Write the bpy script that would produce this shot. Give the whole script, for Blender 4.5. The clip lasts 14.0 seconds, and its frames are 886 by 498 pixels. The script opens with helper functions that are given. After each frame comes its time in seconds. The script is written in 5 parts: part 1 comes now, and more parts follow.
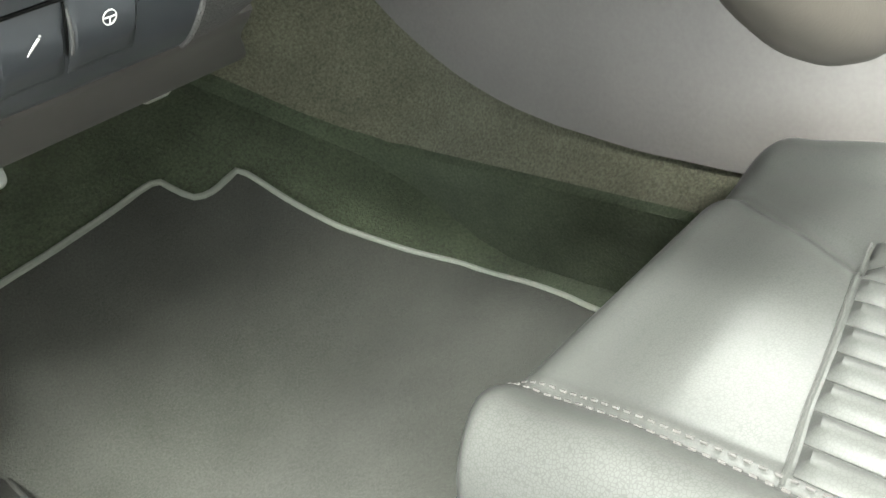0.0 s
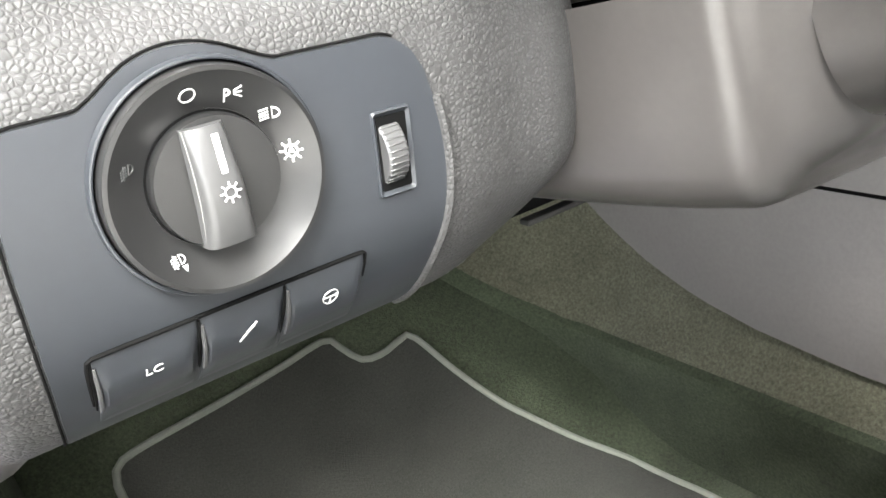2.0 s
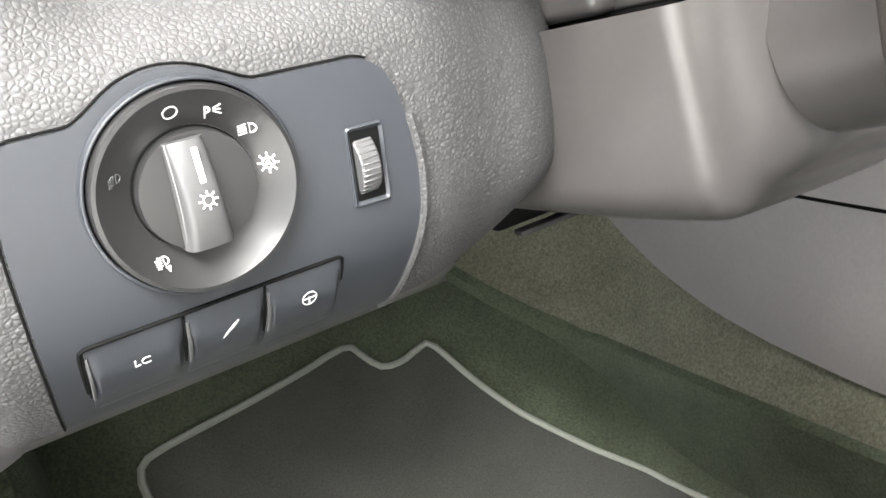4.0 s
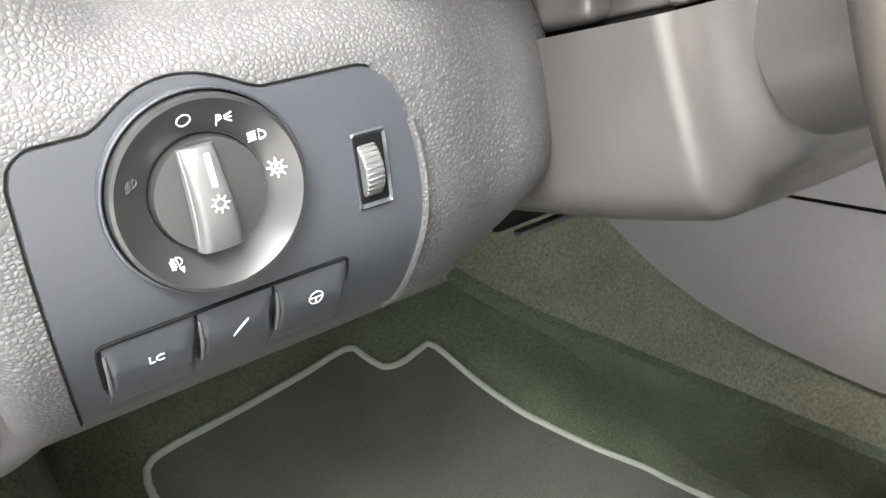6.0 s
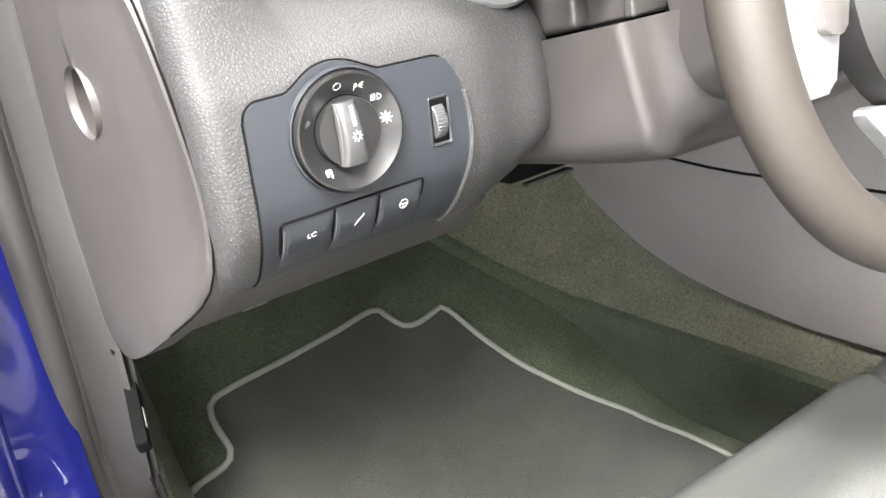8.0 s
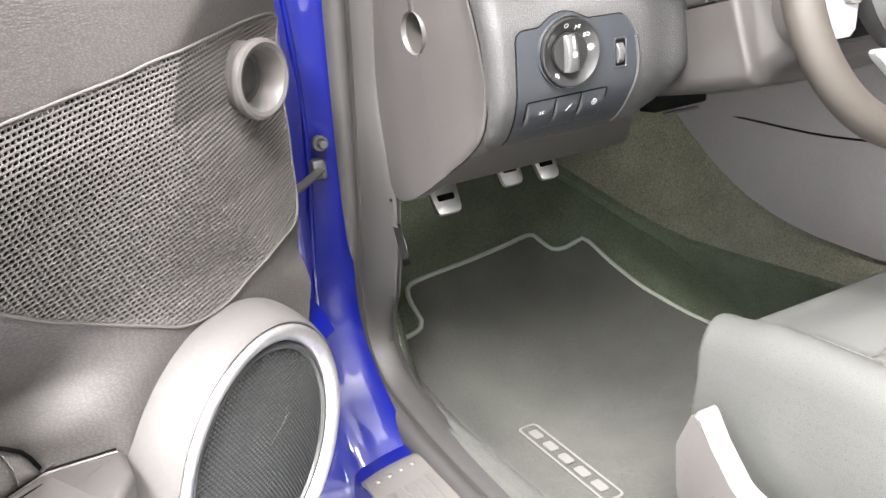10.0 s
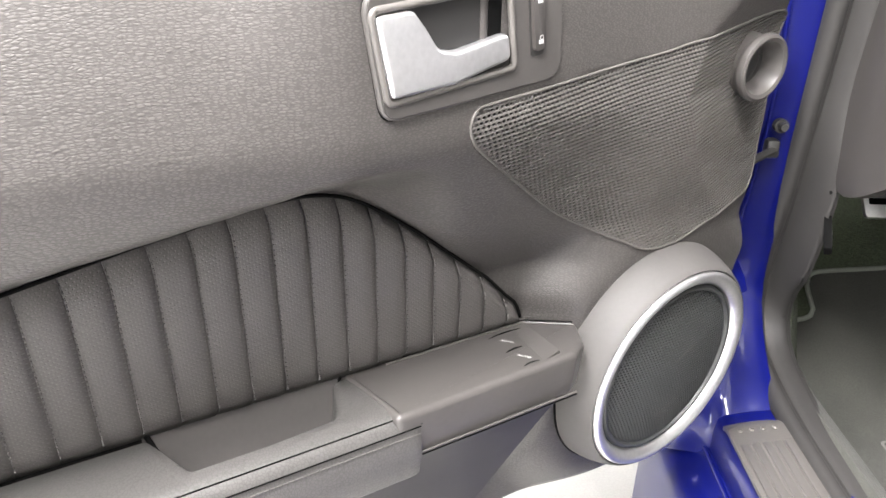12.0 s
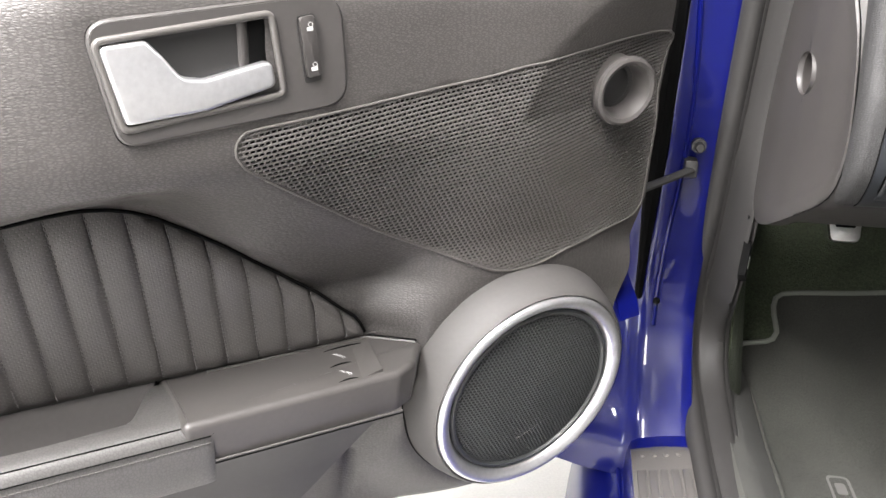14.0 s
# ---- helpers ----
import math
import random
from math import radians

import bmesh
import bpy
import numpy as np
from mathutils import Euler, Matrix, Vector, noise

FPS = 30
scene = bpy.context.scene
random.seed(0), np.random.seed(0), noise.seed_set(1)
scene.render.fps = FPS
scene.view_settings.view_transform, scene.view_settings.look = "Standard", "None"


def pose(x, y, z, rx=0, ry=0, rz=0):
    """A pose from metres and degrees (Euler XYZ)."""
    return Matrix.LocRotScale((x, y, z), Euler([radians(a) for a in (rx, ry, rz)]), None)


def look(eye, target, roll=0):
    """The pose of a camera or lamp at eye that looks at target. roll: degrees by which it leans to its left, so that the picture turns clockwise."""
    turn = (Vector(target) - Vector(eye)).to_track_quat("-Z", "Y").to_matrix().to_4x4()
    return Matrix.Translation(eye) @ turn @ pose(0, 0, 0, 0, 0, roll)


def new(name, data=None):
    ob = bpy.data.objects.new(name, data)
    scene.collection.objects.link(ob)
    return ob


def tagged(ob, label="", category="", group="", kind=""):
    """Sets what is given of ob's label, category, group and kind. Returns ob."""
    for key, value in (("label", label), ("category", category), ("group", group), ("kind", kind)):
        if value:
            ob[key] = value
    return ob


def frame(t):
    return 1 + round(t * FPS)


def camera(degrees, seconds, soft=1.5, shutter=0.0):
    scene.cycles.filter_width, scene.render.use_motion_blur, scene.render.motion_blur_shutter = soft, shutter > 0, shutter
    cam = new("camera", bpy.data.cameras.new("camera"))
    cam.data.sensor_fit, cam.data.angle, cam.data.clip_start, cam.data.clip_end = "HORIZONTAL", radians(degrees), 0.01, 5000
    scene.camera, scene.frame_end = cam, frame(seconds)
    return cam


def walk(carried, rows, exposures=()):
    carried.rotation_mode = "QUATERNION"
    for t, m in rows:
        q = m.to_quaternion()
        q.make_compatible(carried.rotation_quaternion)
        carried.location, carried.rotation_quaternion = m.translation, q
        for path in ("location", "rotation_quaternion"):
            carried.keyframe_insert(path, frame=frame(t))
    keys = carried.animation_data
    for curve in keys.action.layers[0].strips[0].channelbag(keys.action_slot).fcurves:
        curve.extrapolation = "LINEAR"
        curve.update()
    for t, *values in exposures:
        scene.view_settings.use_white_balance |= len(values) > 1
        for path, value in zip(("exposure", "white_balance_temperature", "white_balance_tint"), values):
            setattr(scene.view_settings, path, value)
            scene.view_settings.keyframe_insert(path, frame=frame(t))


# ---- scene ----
cam = camera(54.9, 14.0)
PATH = [
    (0, (0.072, 0.025, 0.959), (1.217, 1.299, -0.073), -11.6),
    (0.3, (0.085, 0.023, 0.986), (1.207, 1.411, 0.084), -10.9),
    (0.5, (0.091, 0.036, 0.992), (1.188, 1.476, 0.142), -10.6),
    (1, (0.102, 0.063, 1.008), (1.147, 1.582, 0.232), -9.9),
    (1.5, (0.107, 0.085, 1.011), (1.135, 1.628, 0.26), -9.8),
    (2, (0.108, 0.102, 1.005), (1.117, 1.671, 0.283), -9.7),
    (2.5, (0.112, 0.107, 1.003), (1.1, 1.701, 0.308), -9.7),
    (3, (0.118, 0.095, 1.002), (1.086, 1.707, 0.321), -9.8),
    (5.3, (0.114, 0.057, 1.014), (1.048, 1.687, 0.33), -10.0),
    (5.5, (0.111, 0.058, 1.012), (1.052, 1.686, 0.331), -10.2),
    (6, (0.111, 0.058, 1.011), (1.055, 1.687, 0.333), -10.2),
    (6.5, (0.104, 0.06, 1.012), (1.057, 1.69, 0.353), -10.3),
    (7, (0.087, 0.045, 1.022), (1.047, 1.675, 0.374), -10.4),
    (7.5, (0.009, 0.004, 1.025), (0.973, 1.631, 0.374), -10.4),
    (8, (-0.03, -0.099, 1.031), (0.943, 1.522, 0.378), -10.3),
    (8.2, (-0.018, -0.17, 1.02), (0.962, 1.45, 0.376), -10.0),
    (10.3, (-0.352, -0.434, 1.031), (0.264, 1.38, 0.453), -7.2),
    (10.5, (-0.369, -0.457, 1.038), (0.12, 1.397, 0.467), -5.9),
    (11, (-0.39, -0.516, 1.074), (-0.148, 1.385, 0.501), -3.8),
    (11.5, (-0.414, -0.546, 1.078), (-0.352, 1.359, 0.472), -1.7),
    (12, (-0.429, -0.569, 1.081), (-0.507, 1.318, 0.424), 0.6),
    (12.5, (-0.391, -0.559, 1.094), (-0.562, 1.313, 0.412), 3.0),
    (13, (-0.31, -0.538, 1.123), (-0.498, 1.335, 0.446), 3.1),
    (13.5, (-0.252, -0.534, 1.164), (-0.532, 1.318, 0.464), 2.1),
    (14, (-0.169, -0.538, 1.118), (-0.465, 1.314, 0.425), 1.2),
]
walk(cam, [(t, look(eye, target, roll)) for t, eye, target, roll in PATH], [(0, 1.5, 6500, 1), (0.5, 1.85, 6500, 4), (1.5, 1.65, 6500, 8), (3.2, 1.6, 6500, 10), (6.0, 1.75, 6500, 11), (8.2, 1.68, 6500, 12), (10.3, 1.58, 6500, 13), (11.0, 1.2, 6500, 13), (11.5, 0.95, 6500, 13), (13, 0.75, 6500, 13), (14, 0.55, 6500, 13)])

# ---- light ----
world = bpy.data.worlds.new("room_air")
scene.world = world
world.use_nodes = True
world.node_tree.nodes["Background"].inputs[0].default_value = (0.9, 0.95, 1.0, 1)
world.node_tree.nodes["Background"].inputs[1].default_value = 0.05


def area_lamp(name, eye, target, sx, sy, watts, color):
    data = bpy.data.lights.new(name, "AREA")
    data.shape, data.size, data.size_y, data.energy, data.color = "RECTANGLE", sx, sy, watts, color
    ob = new(name, data)
    ob.matrix_world = look(eye, target)
    return ob


# unseen ceiling lights; third set for dial highlight, fourth added to brighten the seat
LAMPS = [(-1.05, -1.2), (-0.12, -1.5), (-1.4, -3.4), (2.9, 1.5)]
for (lx, ly), watts in zip(LAMPS, (420, 105, 110, 45)):
    area_lamp("ceiling_light_lamp", (lx, ly, 2.93), (lx, ly, 0), 0.35, 2.0, watts, (1.0, 0.985, 0.96))

# unseen side window, added to brighten the console and tunnel from the left
WIN = (-4.6, -1.4, 0.5, 2.8)  # along y and z in the west wall
area_lamp("added_window_lamp", (-5.08, (WIN[0] + WIN[1]) / 2, (WIN[2] + WIN[3]) / 2), (0, (WIN[0] + WIN[1]) / 2, (WIN[2] + WIN[3]) / 2), 3.1, 2.2, 310, (0.93, 0.98, 1.0))

# ---- materials ----


def material(name, color, rough=0.5, metal=0.0, coat=0.0, spec=0.5):
    m = bpy.data.materials.new(name)
    m.use_nodes = True
    b = m.node_tree.nodes["Principled BSDF"]
    b.inputs["Base Color"].default_value = (*color, 1)
    b.inputs["Roughness"].default_value = rough
    b.inputs["Metallic"].default_value = metal
    b.inputs["Coat Weight"].default_value = coat
    b.inputs["Coat Roughness"].default_value = 0.08
    b.inputs["Specular IOR Level"].default_value = spec
    return m


def node(m, kind, **values):
    n = m.node_tree.nodes.new(kind)
    for k, v in values.items():
        n.inputs[k.replace("_", " ")].default_value = v
    return n


def link(m, a, b):
    m.node_tree.links.new(a, b)


def coords(m):
    return node(m, "ShaderNodeTexCoord").outputs["Object"]


def mottle(m, color, scale, amount, rough_amount=0.1, tint=(1, 1, 1)):
    """Uneven colour and gloss at a broad and a fine scale."""
    b = m.node_tree.nodes["Principled BSDF"]
    co = coords(m)
    n1 = node(m, "ShaderNodeTexNoise", Scale=scale, Detail=6.0, Roughness=0.6)
    n2 = node(m, "ShaderNodeTexNoise", Scale=scale * 23, Detail=3.0)
    link(m, co, n1.inputs["Vector"])
    link(m, co, n2.inputs["Vector"])
    mix = m.node_tree.nodes.new("ShaderNodeMath")
    mix.operation = "ADD"
    link(m, n1.outputs[0], mix.inputs[0])
    link(m, n2.outputs[0], mix.inputs[1])
    ramp = m.node_tree.nodes.new("ShaderNodeMapRange")
    ramp.inputs["From Min"].default_value, ramp.inputs["From Max"].default_value = 0.6, 1.4
    ramp.inputs["To Min"].default_value, ramp.inputs["To Max"].default_value = 0, 1
    link(m, mix.outputs[0], ramp.inputs[0])
    col = m.node_tree.nodes.new("ShaderNodeMix")
    col.data_type = "RGBA"
    lo = [c * (1 - amount) * t for c, t in zip(color, tint)]
    hi = [c * (1 + amount) for c in color]
    col.inputs["A"].default_value = (*lo, 1)
    col.inputs["B"].default_value = (*hi, 1)
    link(m, ramp.outputs[0], col.inputs["Factor"])
    link(m, col.outputs["Result"], b.inputs["Base Color"])
    r = b.inputs["Roughness"].default_value
    rr = m.node_tree.nodes.new("ShaderNodeMapRange")
    rr.inputs["To Min"].default_value, rr.inputs["To Max"].default_value = r - rough_amount, r + rough_amount
    link(m, n1.outputs[0], rr.inputs[0])
    link(m, rr.outputs[0], b.inputs["Roughness"])
    return ramp


def bump(m, height, strength, distance):
    b = m.node_tree.nodes["Principled BSDF"]
    n = node(m, "ShaderNodeBump", Strength=strength, Distance=distance)
    link(m, height, n.inputs["Height"])
    if b.inputs["Normal"].is_linked:
        link(m, b.inputs["Normal"].links[0].from_socket, n.inputs["Normal"])
    link(m, n.outputs[0], b.inputs["Normal"])


def leather(name, color, rough, scale, depth, squash=(1, 1, 1), crease=0.16, tone_low=0.70, uneven=0.03):
    """Moulded leather grain: pebbles parted by fine creases."""
    m = material(name, color, rough)
    mottle(m, color, 14, 0.07, uneven)
    co = coords(m)
    mp = node(m, "ShaderNodeMapping", Scale=squash)
    link(m, co, mp.inputs["Vector"])
    wob = node(m, "ShaderNodeTexNoise", Scale=scale * 0.5, Detail=2.0)
    link(m, mp.outputs[0], wob.inputs["Vector"])
    add = node(m, "ShaderNodeVectorMath")
    add.operation = "MULTIPLY_ADD"
    add.inputs[1].default_value = (0.35 / scale,) * 3
    link(m, wob.outputs["Color"], add.inputs[0])
    link(m, mp.outputs[0], add.inputs[2])
    v = node(m, "ShaderNodeTexVoronoi", Scale=scale, Randomness=0.85)
    v.feature = "DISTANCE_TO_EDGE"
    link(m, add.outputs[0], v.inputs["Vector"])
    r = m.node_tree.nodes.new("ShaderNodeMapRange")
    r.interpolation_type = "SMOOTHERSTEP"
    r.inputs["From Min"].default_value, r.inputs["From Max"].default_value = 0.0, crease
    link(m, v.outputs["Distance"], r.inputs[0])
    bump(m, r.outputs[0], 0.6, depth * 0.6)
    # rounded tops
    dome = node(m, "ShaderNodeTexVoronoi", Scale=scale, Randomness=0.85)
    dome.feature = "SMOOTH_F1"
    dome.inputs["Smoothness"].default_value = 1.0
    link(m, add.outputs[0], dome.inputs["Vector"])
    inv = m.node_tree.nodes.new("ShaderNodeMath")
    inv.operation = "SUBTRACT"
    inv.inputs[0].default_value = 1.0
    sq = m.node_tree.nodes.new("ShaderNodeMath")
    sq.operation = "MULTIPLY"
    link(m, dome.outputs["Distance"], sq.inputs[0])
    link(m, dome.outputs["Distance"], sq.inputs[1])
    link(m, sq.outputs[0], inv.inputs[1])
    bump(m, inv.outputs[0], 1.0, depth)
    # creases coloured darker, the shade between pebbles put into the base colour
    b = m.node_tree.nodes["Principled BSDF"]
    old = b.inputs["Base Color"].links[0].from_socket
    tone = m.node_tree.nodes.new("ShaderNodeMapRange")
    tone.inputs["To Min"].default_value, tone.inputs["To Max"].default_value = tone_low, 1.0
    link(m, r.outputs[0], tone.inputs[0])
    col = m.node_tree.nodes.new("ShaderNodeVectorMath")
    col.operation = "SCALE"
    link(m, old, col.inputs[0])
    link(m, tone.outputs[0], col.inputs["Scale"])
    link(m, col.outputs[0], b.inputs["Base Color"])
    return m


def grained(name, color, rough, scale=900, depth=0.0001, metal=0.0, coat=0.0, amount=0.1):
    """Plain moulded plastic with a fine grain."""
    m = material(name, color, rough, metal, coat)
    mottle(m, color, 9, amount, 0.05)
    n = node(m, "ShaderNodeTexNoise", Scale=scale, Detail=4.0)
    link(m, coords(m), n.inputs["Vector"])
    bump(m, n.outputs[0], 0.5, depth)
    return m


def carpet_mat(name, color, scale, depth, amount=0.45, sheen=0.12):
    m = material(name, color, 1.0, spec=0.1)
    b = m.node_tree.nodes["Principled BSDF"]
    b.inputs["Sheen Weight"].default_value = sheen
    b.inputs["Sheen Roughness"].default_value = 0.5
    co = coords(m)
    broad = node(m, "ShaderNodeTexNoise", Scale=16.0, Detail=2.0, Roughness=0.4)
    tuft = node(m, "ShaderNodeTexNoise", Scale=scale, Detail=4.0, Roughness=0.7)
    for n in (broad, tuft):
        link(m, co, n.inputs["Vector"])
    mul = m.node_tree.nodes.new("ShaderNodeMath")
    mul.operation = "MULTIPLY"
    even = m.node_tree.nodes.new("ShaderNodeMapRange")
    even.inputs["To Min"].default_value, even.inputs["To Max"].default_value = 0.35, 0.65
    link(m, broad.outputs[0], even.inputs[0])
    link(m, even.outputs[0], mul.inputs[0])
    link(m, tuft.outputs[0], mul.inputs[1])
    ramp = m.node_tree.nodes.new("ShaderNodeMapRange")
    ramp.inputs["From Min"].default_value, ramp.inputs["From Max"].default_value = 0.12, 0.4
    link(m, mul.outputs[0], ramp.inputs[0])
    col = m.node_tree.nodes.new("ShaderNodeMix")
    col.data_type = "RGBA"
    col.inputs["A"].default_value = (*[c * (1 - amount) for c in color], 1)
    col.inputs["B"].default_value = (*[c * (1 + amount) for c in color], 1)
    link(m, ramp.outputs[0], col.inputs["Factor"])
    link(m, col.outputs["Result"], b.inputs["Base Color"])
    bump(m, tuft.outputs[0], 1.0, depth)
    return m


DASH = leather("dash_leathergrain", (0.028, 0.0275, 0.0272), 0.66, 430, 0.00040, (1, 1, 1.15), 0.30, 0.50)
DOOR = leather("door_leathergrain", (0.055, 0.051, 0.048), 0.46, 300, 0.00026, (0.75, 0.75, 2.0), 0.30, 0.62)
SEAT = leather("seat_leather", (0.052, 0.053, 0.050), 0.34, 420, 0.00003, uneven=0.006)
ARMPAD = leather("armrest_leather", (0.050, 0.048, 0.046), 0.48, 330, 0.00012)
TRIM = grained("grey_trim_plastic", (0.062, 0.058, 0.054), 0.42)
POD = grained("speaker_pod_plastic", (0.046, 0.0435, 0.0415), 0.68, 1200, 0.00004)
SMOOTH = grained("smooth_grey_plastic", (0.048, 0.045, 0.043), 0.48, 1200, 0.00004)
COLUMN = grained("column_plastic", (0.033, 0.0305, 0.029), 0.30, 1200, 0.00003)
LOWER = grained("lower_door_plastic", (0.042, 0.039, 0.037), 0.42)
CAP = grained("end_cap_plastic", (0.028, 0.0255, 0.0242), 0.46)
RUBBER = grained("pillar_trim_rubber", (0.016, 0.0150, 0.0142), 0.68)
DOORLOW = grained("door_foot_plastic", (0.022, 0.021, 0.020), 0.45)
BADGE = material("badge_thread", (0.085, 0.083, 0.078), 0.8)
SHIELD = grained("seat_shield_plastic", (0.08, 0.075, 0.071), 0.4)
PANEL = grained("switch_panel_plastic", (0.0135, 0.0152, 0.0180), 0.40, 1500, 0.00004)
DIAL = grained("dial_plastic", (0.009, 0.009, 0.009), 0.30, 1500, 0.00004)
DIAL.node_tree.nodes["Principled BSDF"].inputs["Specular IOR Level"].default_value = 0.5
KNOB = grained("knob_plastic", (0.034, 0.034, 0.034), 0.38, 1500, 0.00003)
DARK = grained("dark_plastic", (0.014, 0.0135, 0.013), 0.5)
# rubber black; in gaps, wells and pits it stands in for shade
BLACK = grained("black_rubber_and_shade", (0.0018, 0.0018, 0.0018), 0.8)
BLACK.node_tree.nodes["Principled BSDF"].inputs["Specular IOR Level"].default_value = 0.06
CONSOLE = grained("console_plastic", (0.14, 0.13, 0.126), 0.42)
# dull dark colour that stands in for shade inside the finger hole
HOLESHADE = material("hole_shade", (0.020, 0.018, 0.017), 0.95, spec=0.1)
WHITE = material("white_print", (0.36, 0.36, 0.355), 0.5)
FAINT = material("faint_print", (0.045, 0.047, 0.047), 0.5)
SILVER = grained("satin_silver", (0.62, 0.62, 0.63), 0.30, 1500, 0.000004, metal=0.9)
METAL = grained("worn_metal", (0.75, 0.75, 0.73), 0.4, 700, 0.00006, metal=1.0)
BLUE = grained("blue_paint", (0.0014, 0.0030, 0.066), 0.38, 2500, 0.00001, coat=0.6, amount=0.05)
BLUE.node_tree.nodes["Principled BSDF"].inputs["Specular IOR Level"].default_value = 0.15
BLUE.node_tree.nodes["Principled BSDF"].inputs["Coat Roughness"].default_value = 0.03
GLASSY = material("glass", (0.9, 0.95, 0.93), 0.02)
GLASSY.node_tree.nodes["Principled BSDF"].inputs["Transmission Weight"].default_value = 1.0
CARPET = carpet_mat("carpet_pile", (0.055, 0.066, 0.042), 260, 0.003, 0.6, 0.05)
# lighter copy of the carpet: light on the tunnel shelf put into colour
LITPILE = carpet_mat("lit_carpet_pile", (0.110, 0.108, 0.078), 260, 0.003, 0.6)
MATPILE = carpet_mat("mat_pile", (0.040, 0.0405, 0.036), 420, 0.0016, 0.4, 0.04)
PIPING = grained("mat_piping", (0.155, 0.163, 0.14), 0.8, 900, 0.0003)
WHEELSKIN = grained("wheel_leather", (0.024, 0.0202, 0.0160), 0.62, 420, 0.0002)
MESHM = grained("speaker_mesh_plastic", (0.060, 0.056, 0.053), 0.45)
GRILLE = grained("grille_plastic", (0.023, 0.0245, 0.0245), 0.45)
THREAD = material("grey_thread", (0.055, 0.052, 0.05), 0.8)
TILE = grained("floor_tile", (0.50, 0.49, 0.47), 0.25, 60, 0.0002)
GROUT = grained("tile_grout", (0.3, 0.29, 0.27), 0.9, 300, 0.0005)
WALLM = grained("white_wall_paint", (0.4, 0.4, 0.4), 0.7, 300, 0.0003)
GLOW = material("light_diffuser", (0.9, 0.9, 0.9), 0.5)
GLOW.node_tree.nodes["Principled BSDF"].inputs["Emission Color"].default_value = (1, 0.98, 0.95, 1)
GLOW.node_tree.nodes["Principled BSDF"].inputs["Emission Strength"].default_value = 6.0


def perforated(name, color, rough, pitch):
    """Leather with rows of pin-holes, on the pad's own axes."""
    m = leather(name, color, rough, 420, 0.00006)
    b = m.node_tree.nodes["Principled BSDF"]
    v = node(m, "ShaderNodeTexVoronoi", Scale=1 / pitch, Randomness=0.0)
    mp = node(m, "ShaderNodeMapping", Scale=(1, 0.001, 1), Rotation=(0, 0.78, 0))
    link(m, coords(m), mp.inputs["Vector"])
    link(m, mp.outputs[0], v.inputs["Vector"])
    r = m.node_tree.nodes.new("ShaderNodeMapRange")
    r.inputs["From Min"].default_value, r.inputs["From Max"].default_value = 0.13, 0.24
    link(m, v.outputs["Distance"], r.inputs[0])
    old = b.inputs["Base Color"].links[0].from_socket
    mix = m.node_tree.nodes.new("ShaderNodeMix")
    mix.data_type = "RGBA"
    mix.inputs["A"].default_value = (0.068, 0.064, 0.060, 1)
    link(m, old, mix.inputs["B"])
    link(m, r.outputs[0], mix.inputs["Factor"])
    link(m, mix.outputs["Result"], b.inputs["Base Color"])
    bump(m, r.outputs[0], 0.6, 0.0003)
    return m


PERF = perforated("perforated_leather", (0.056, 0.052, 0.049), 0.48, 0.0031)

# ---- building helpers ----


def smooth(a, b, x):
    t = min(max((x - a) / (b - a), 0), 1)
    return t * t * (3 - 2 * t)


def lerp(a, b, t):
    return a + (b - a) * t


def curve_at(pts, x):
    """Smooth value at x along (x, value) pairs."""
    if x <= pts[0][0]:
        return pts[0][1]
    for (x0, v0), (x1, v1) in zip(pts, pts[1:]):
        if x <= x1:
            return lerp(v0, v1, (x - x0) / (x1 - x0))
    return pts[-1][1]


def soft_line(pts, n, closed=False):
    """n points evenly along a smooth curve through pts."""
    pts = [Vector(p) for p in pts]
    k = len(pts)
    fine = []
    spans = k if closed else k - 1
    for i in range(spans):
        p1, p2 = pts[i], pts[(i + 1) % k]
        p0 = pts[i - 1] if (closed or i > 0) else p1 - (p2 - p1)
        p3 = pts[(i + 2) % k] if (closed or i + 2 < k) else p2 + (p2 - p1)
        for j in range(12):
            t = j / 12
            fine.append(0.5 * ((2 * p1) + (p2 - p0) * t + (2 * p0 - 5 * p1 + 4 * p2 - p3) * t * t + (3 * p1 - p0 - 3 * p2 + p3) * t ** 3))
    fine.append(pts[0].copy() if closed else pts[-1].copy())
    run = [0.0]
    for a, b in zip(fine, fine[1:]):
        run.append(run[-1] + (b - a).length)
    out, j = [], 0
    for i in range(n):
        s = run[-1] * i / (n if closed else n - 1)
        while j < len(run) - 2 and run[j + 1] < s:
            j += 1
        t = (s - run[j]) / max(run[j + 1] - run[j], 1e-9)
        out.append(fine[j].lerp(fine[j + 1], min(max(t, 0), 1)))
    return out


def thing(name, at, label, category, group="", kind=""):
    ob = new(name)
    ob.location = at
    ob.empty_display_size = 0.02
    return tagged(ob, label, category, group, kind)


def world_of(ob):
    if ob.parent:
        return world_of(ob.parent) @ ob.matrix_parent_inverse @ ob.matrix_basis
    return ob.matrix_basis


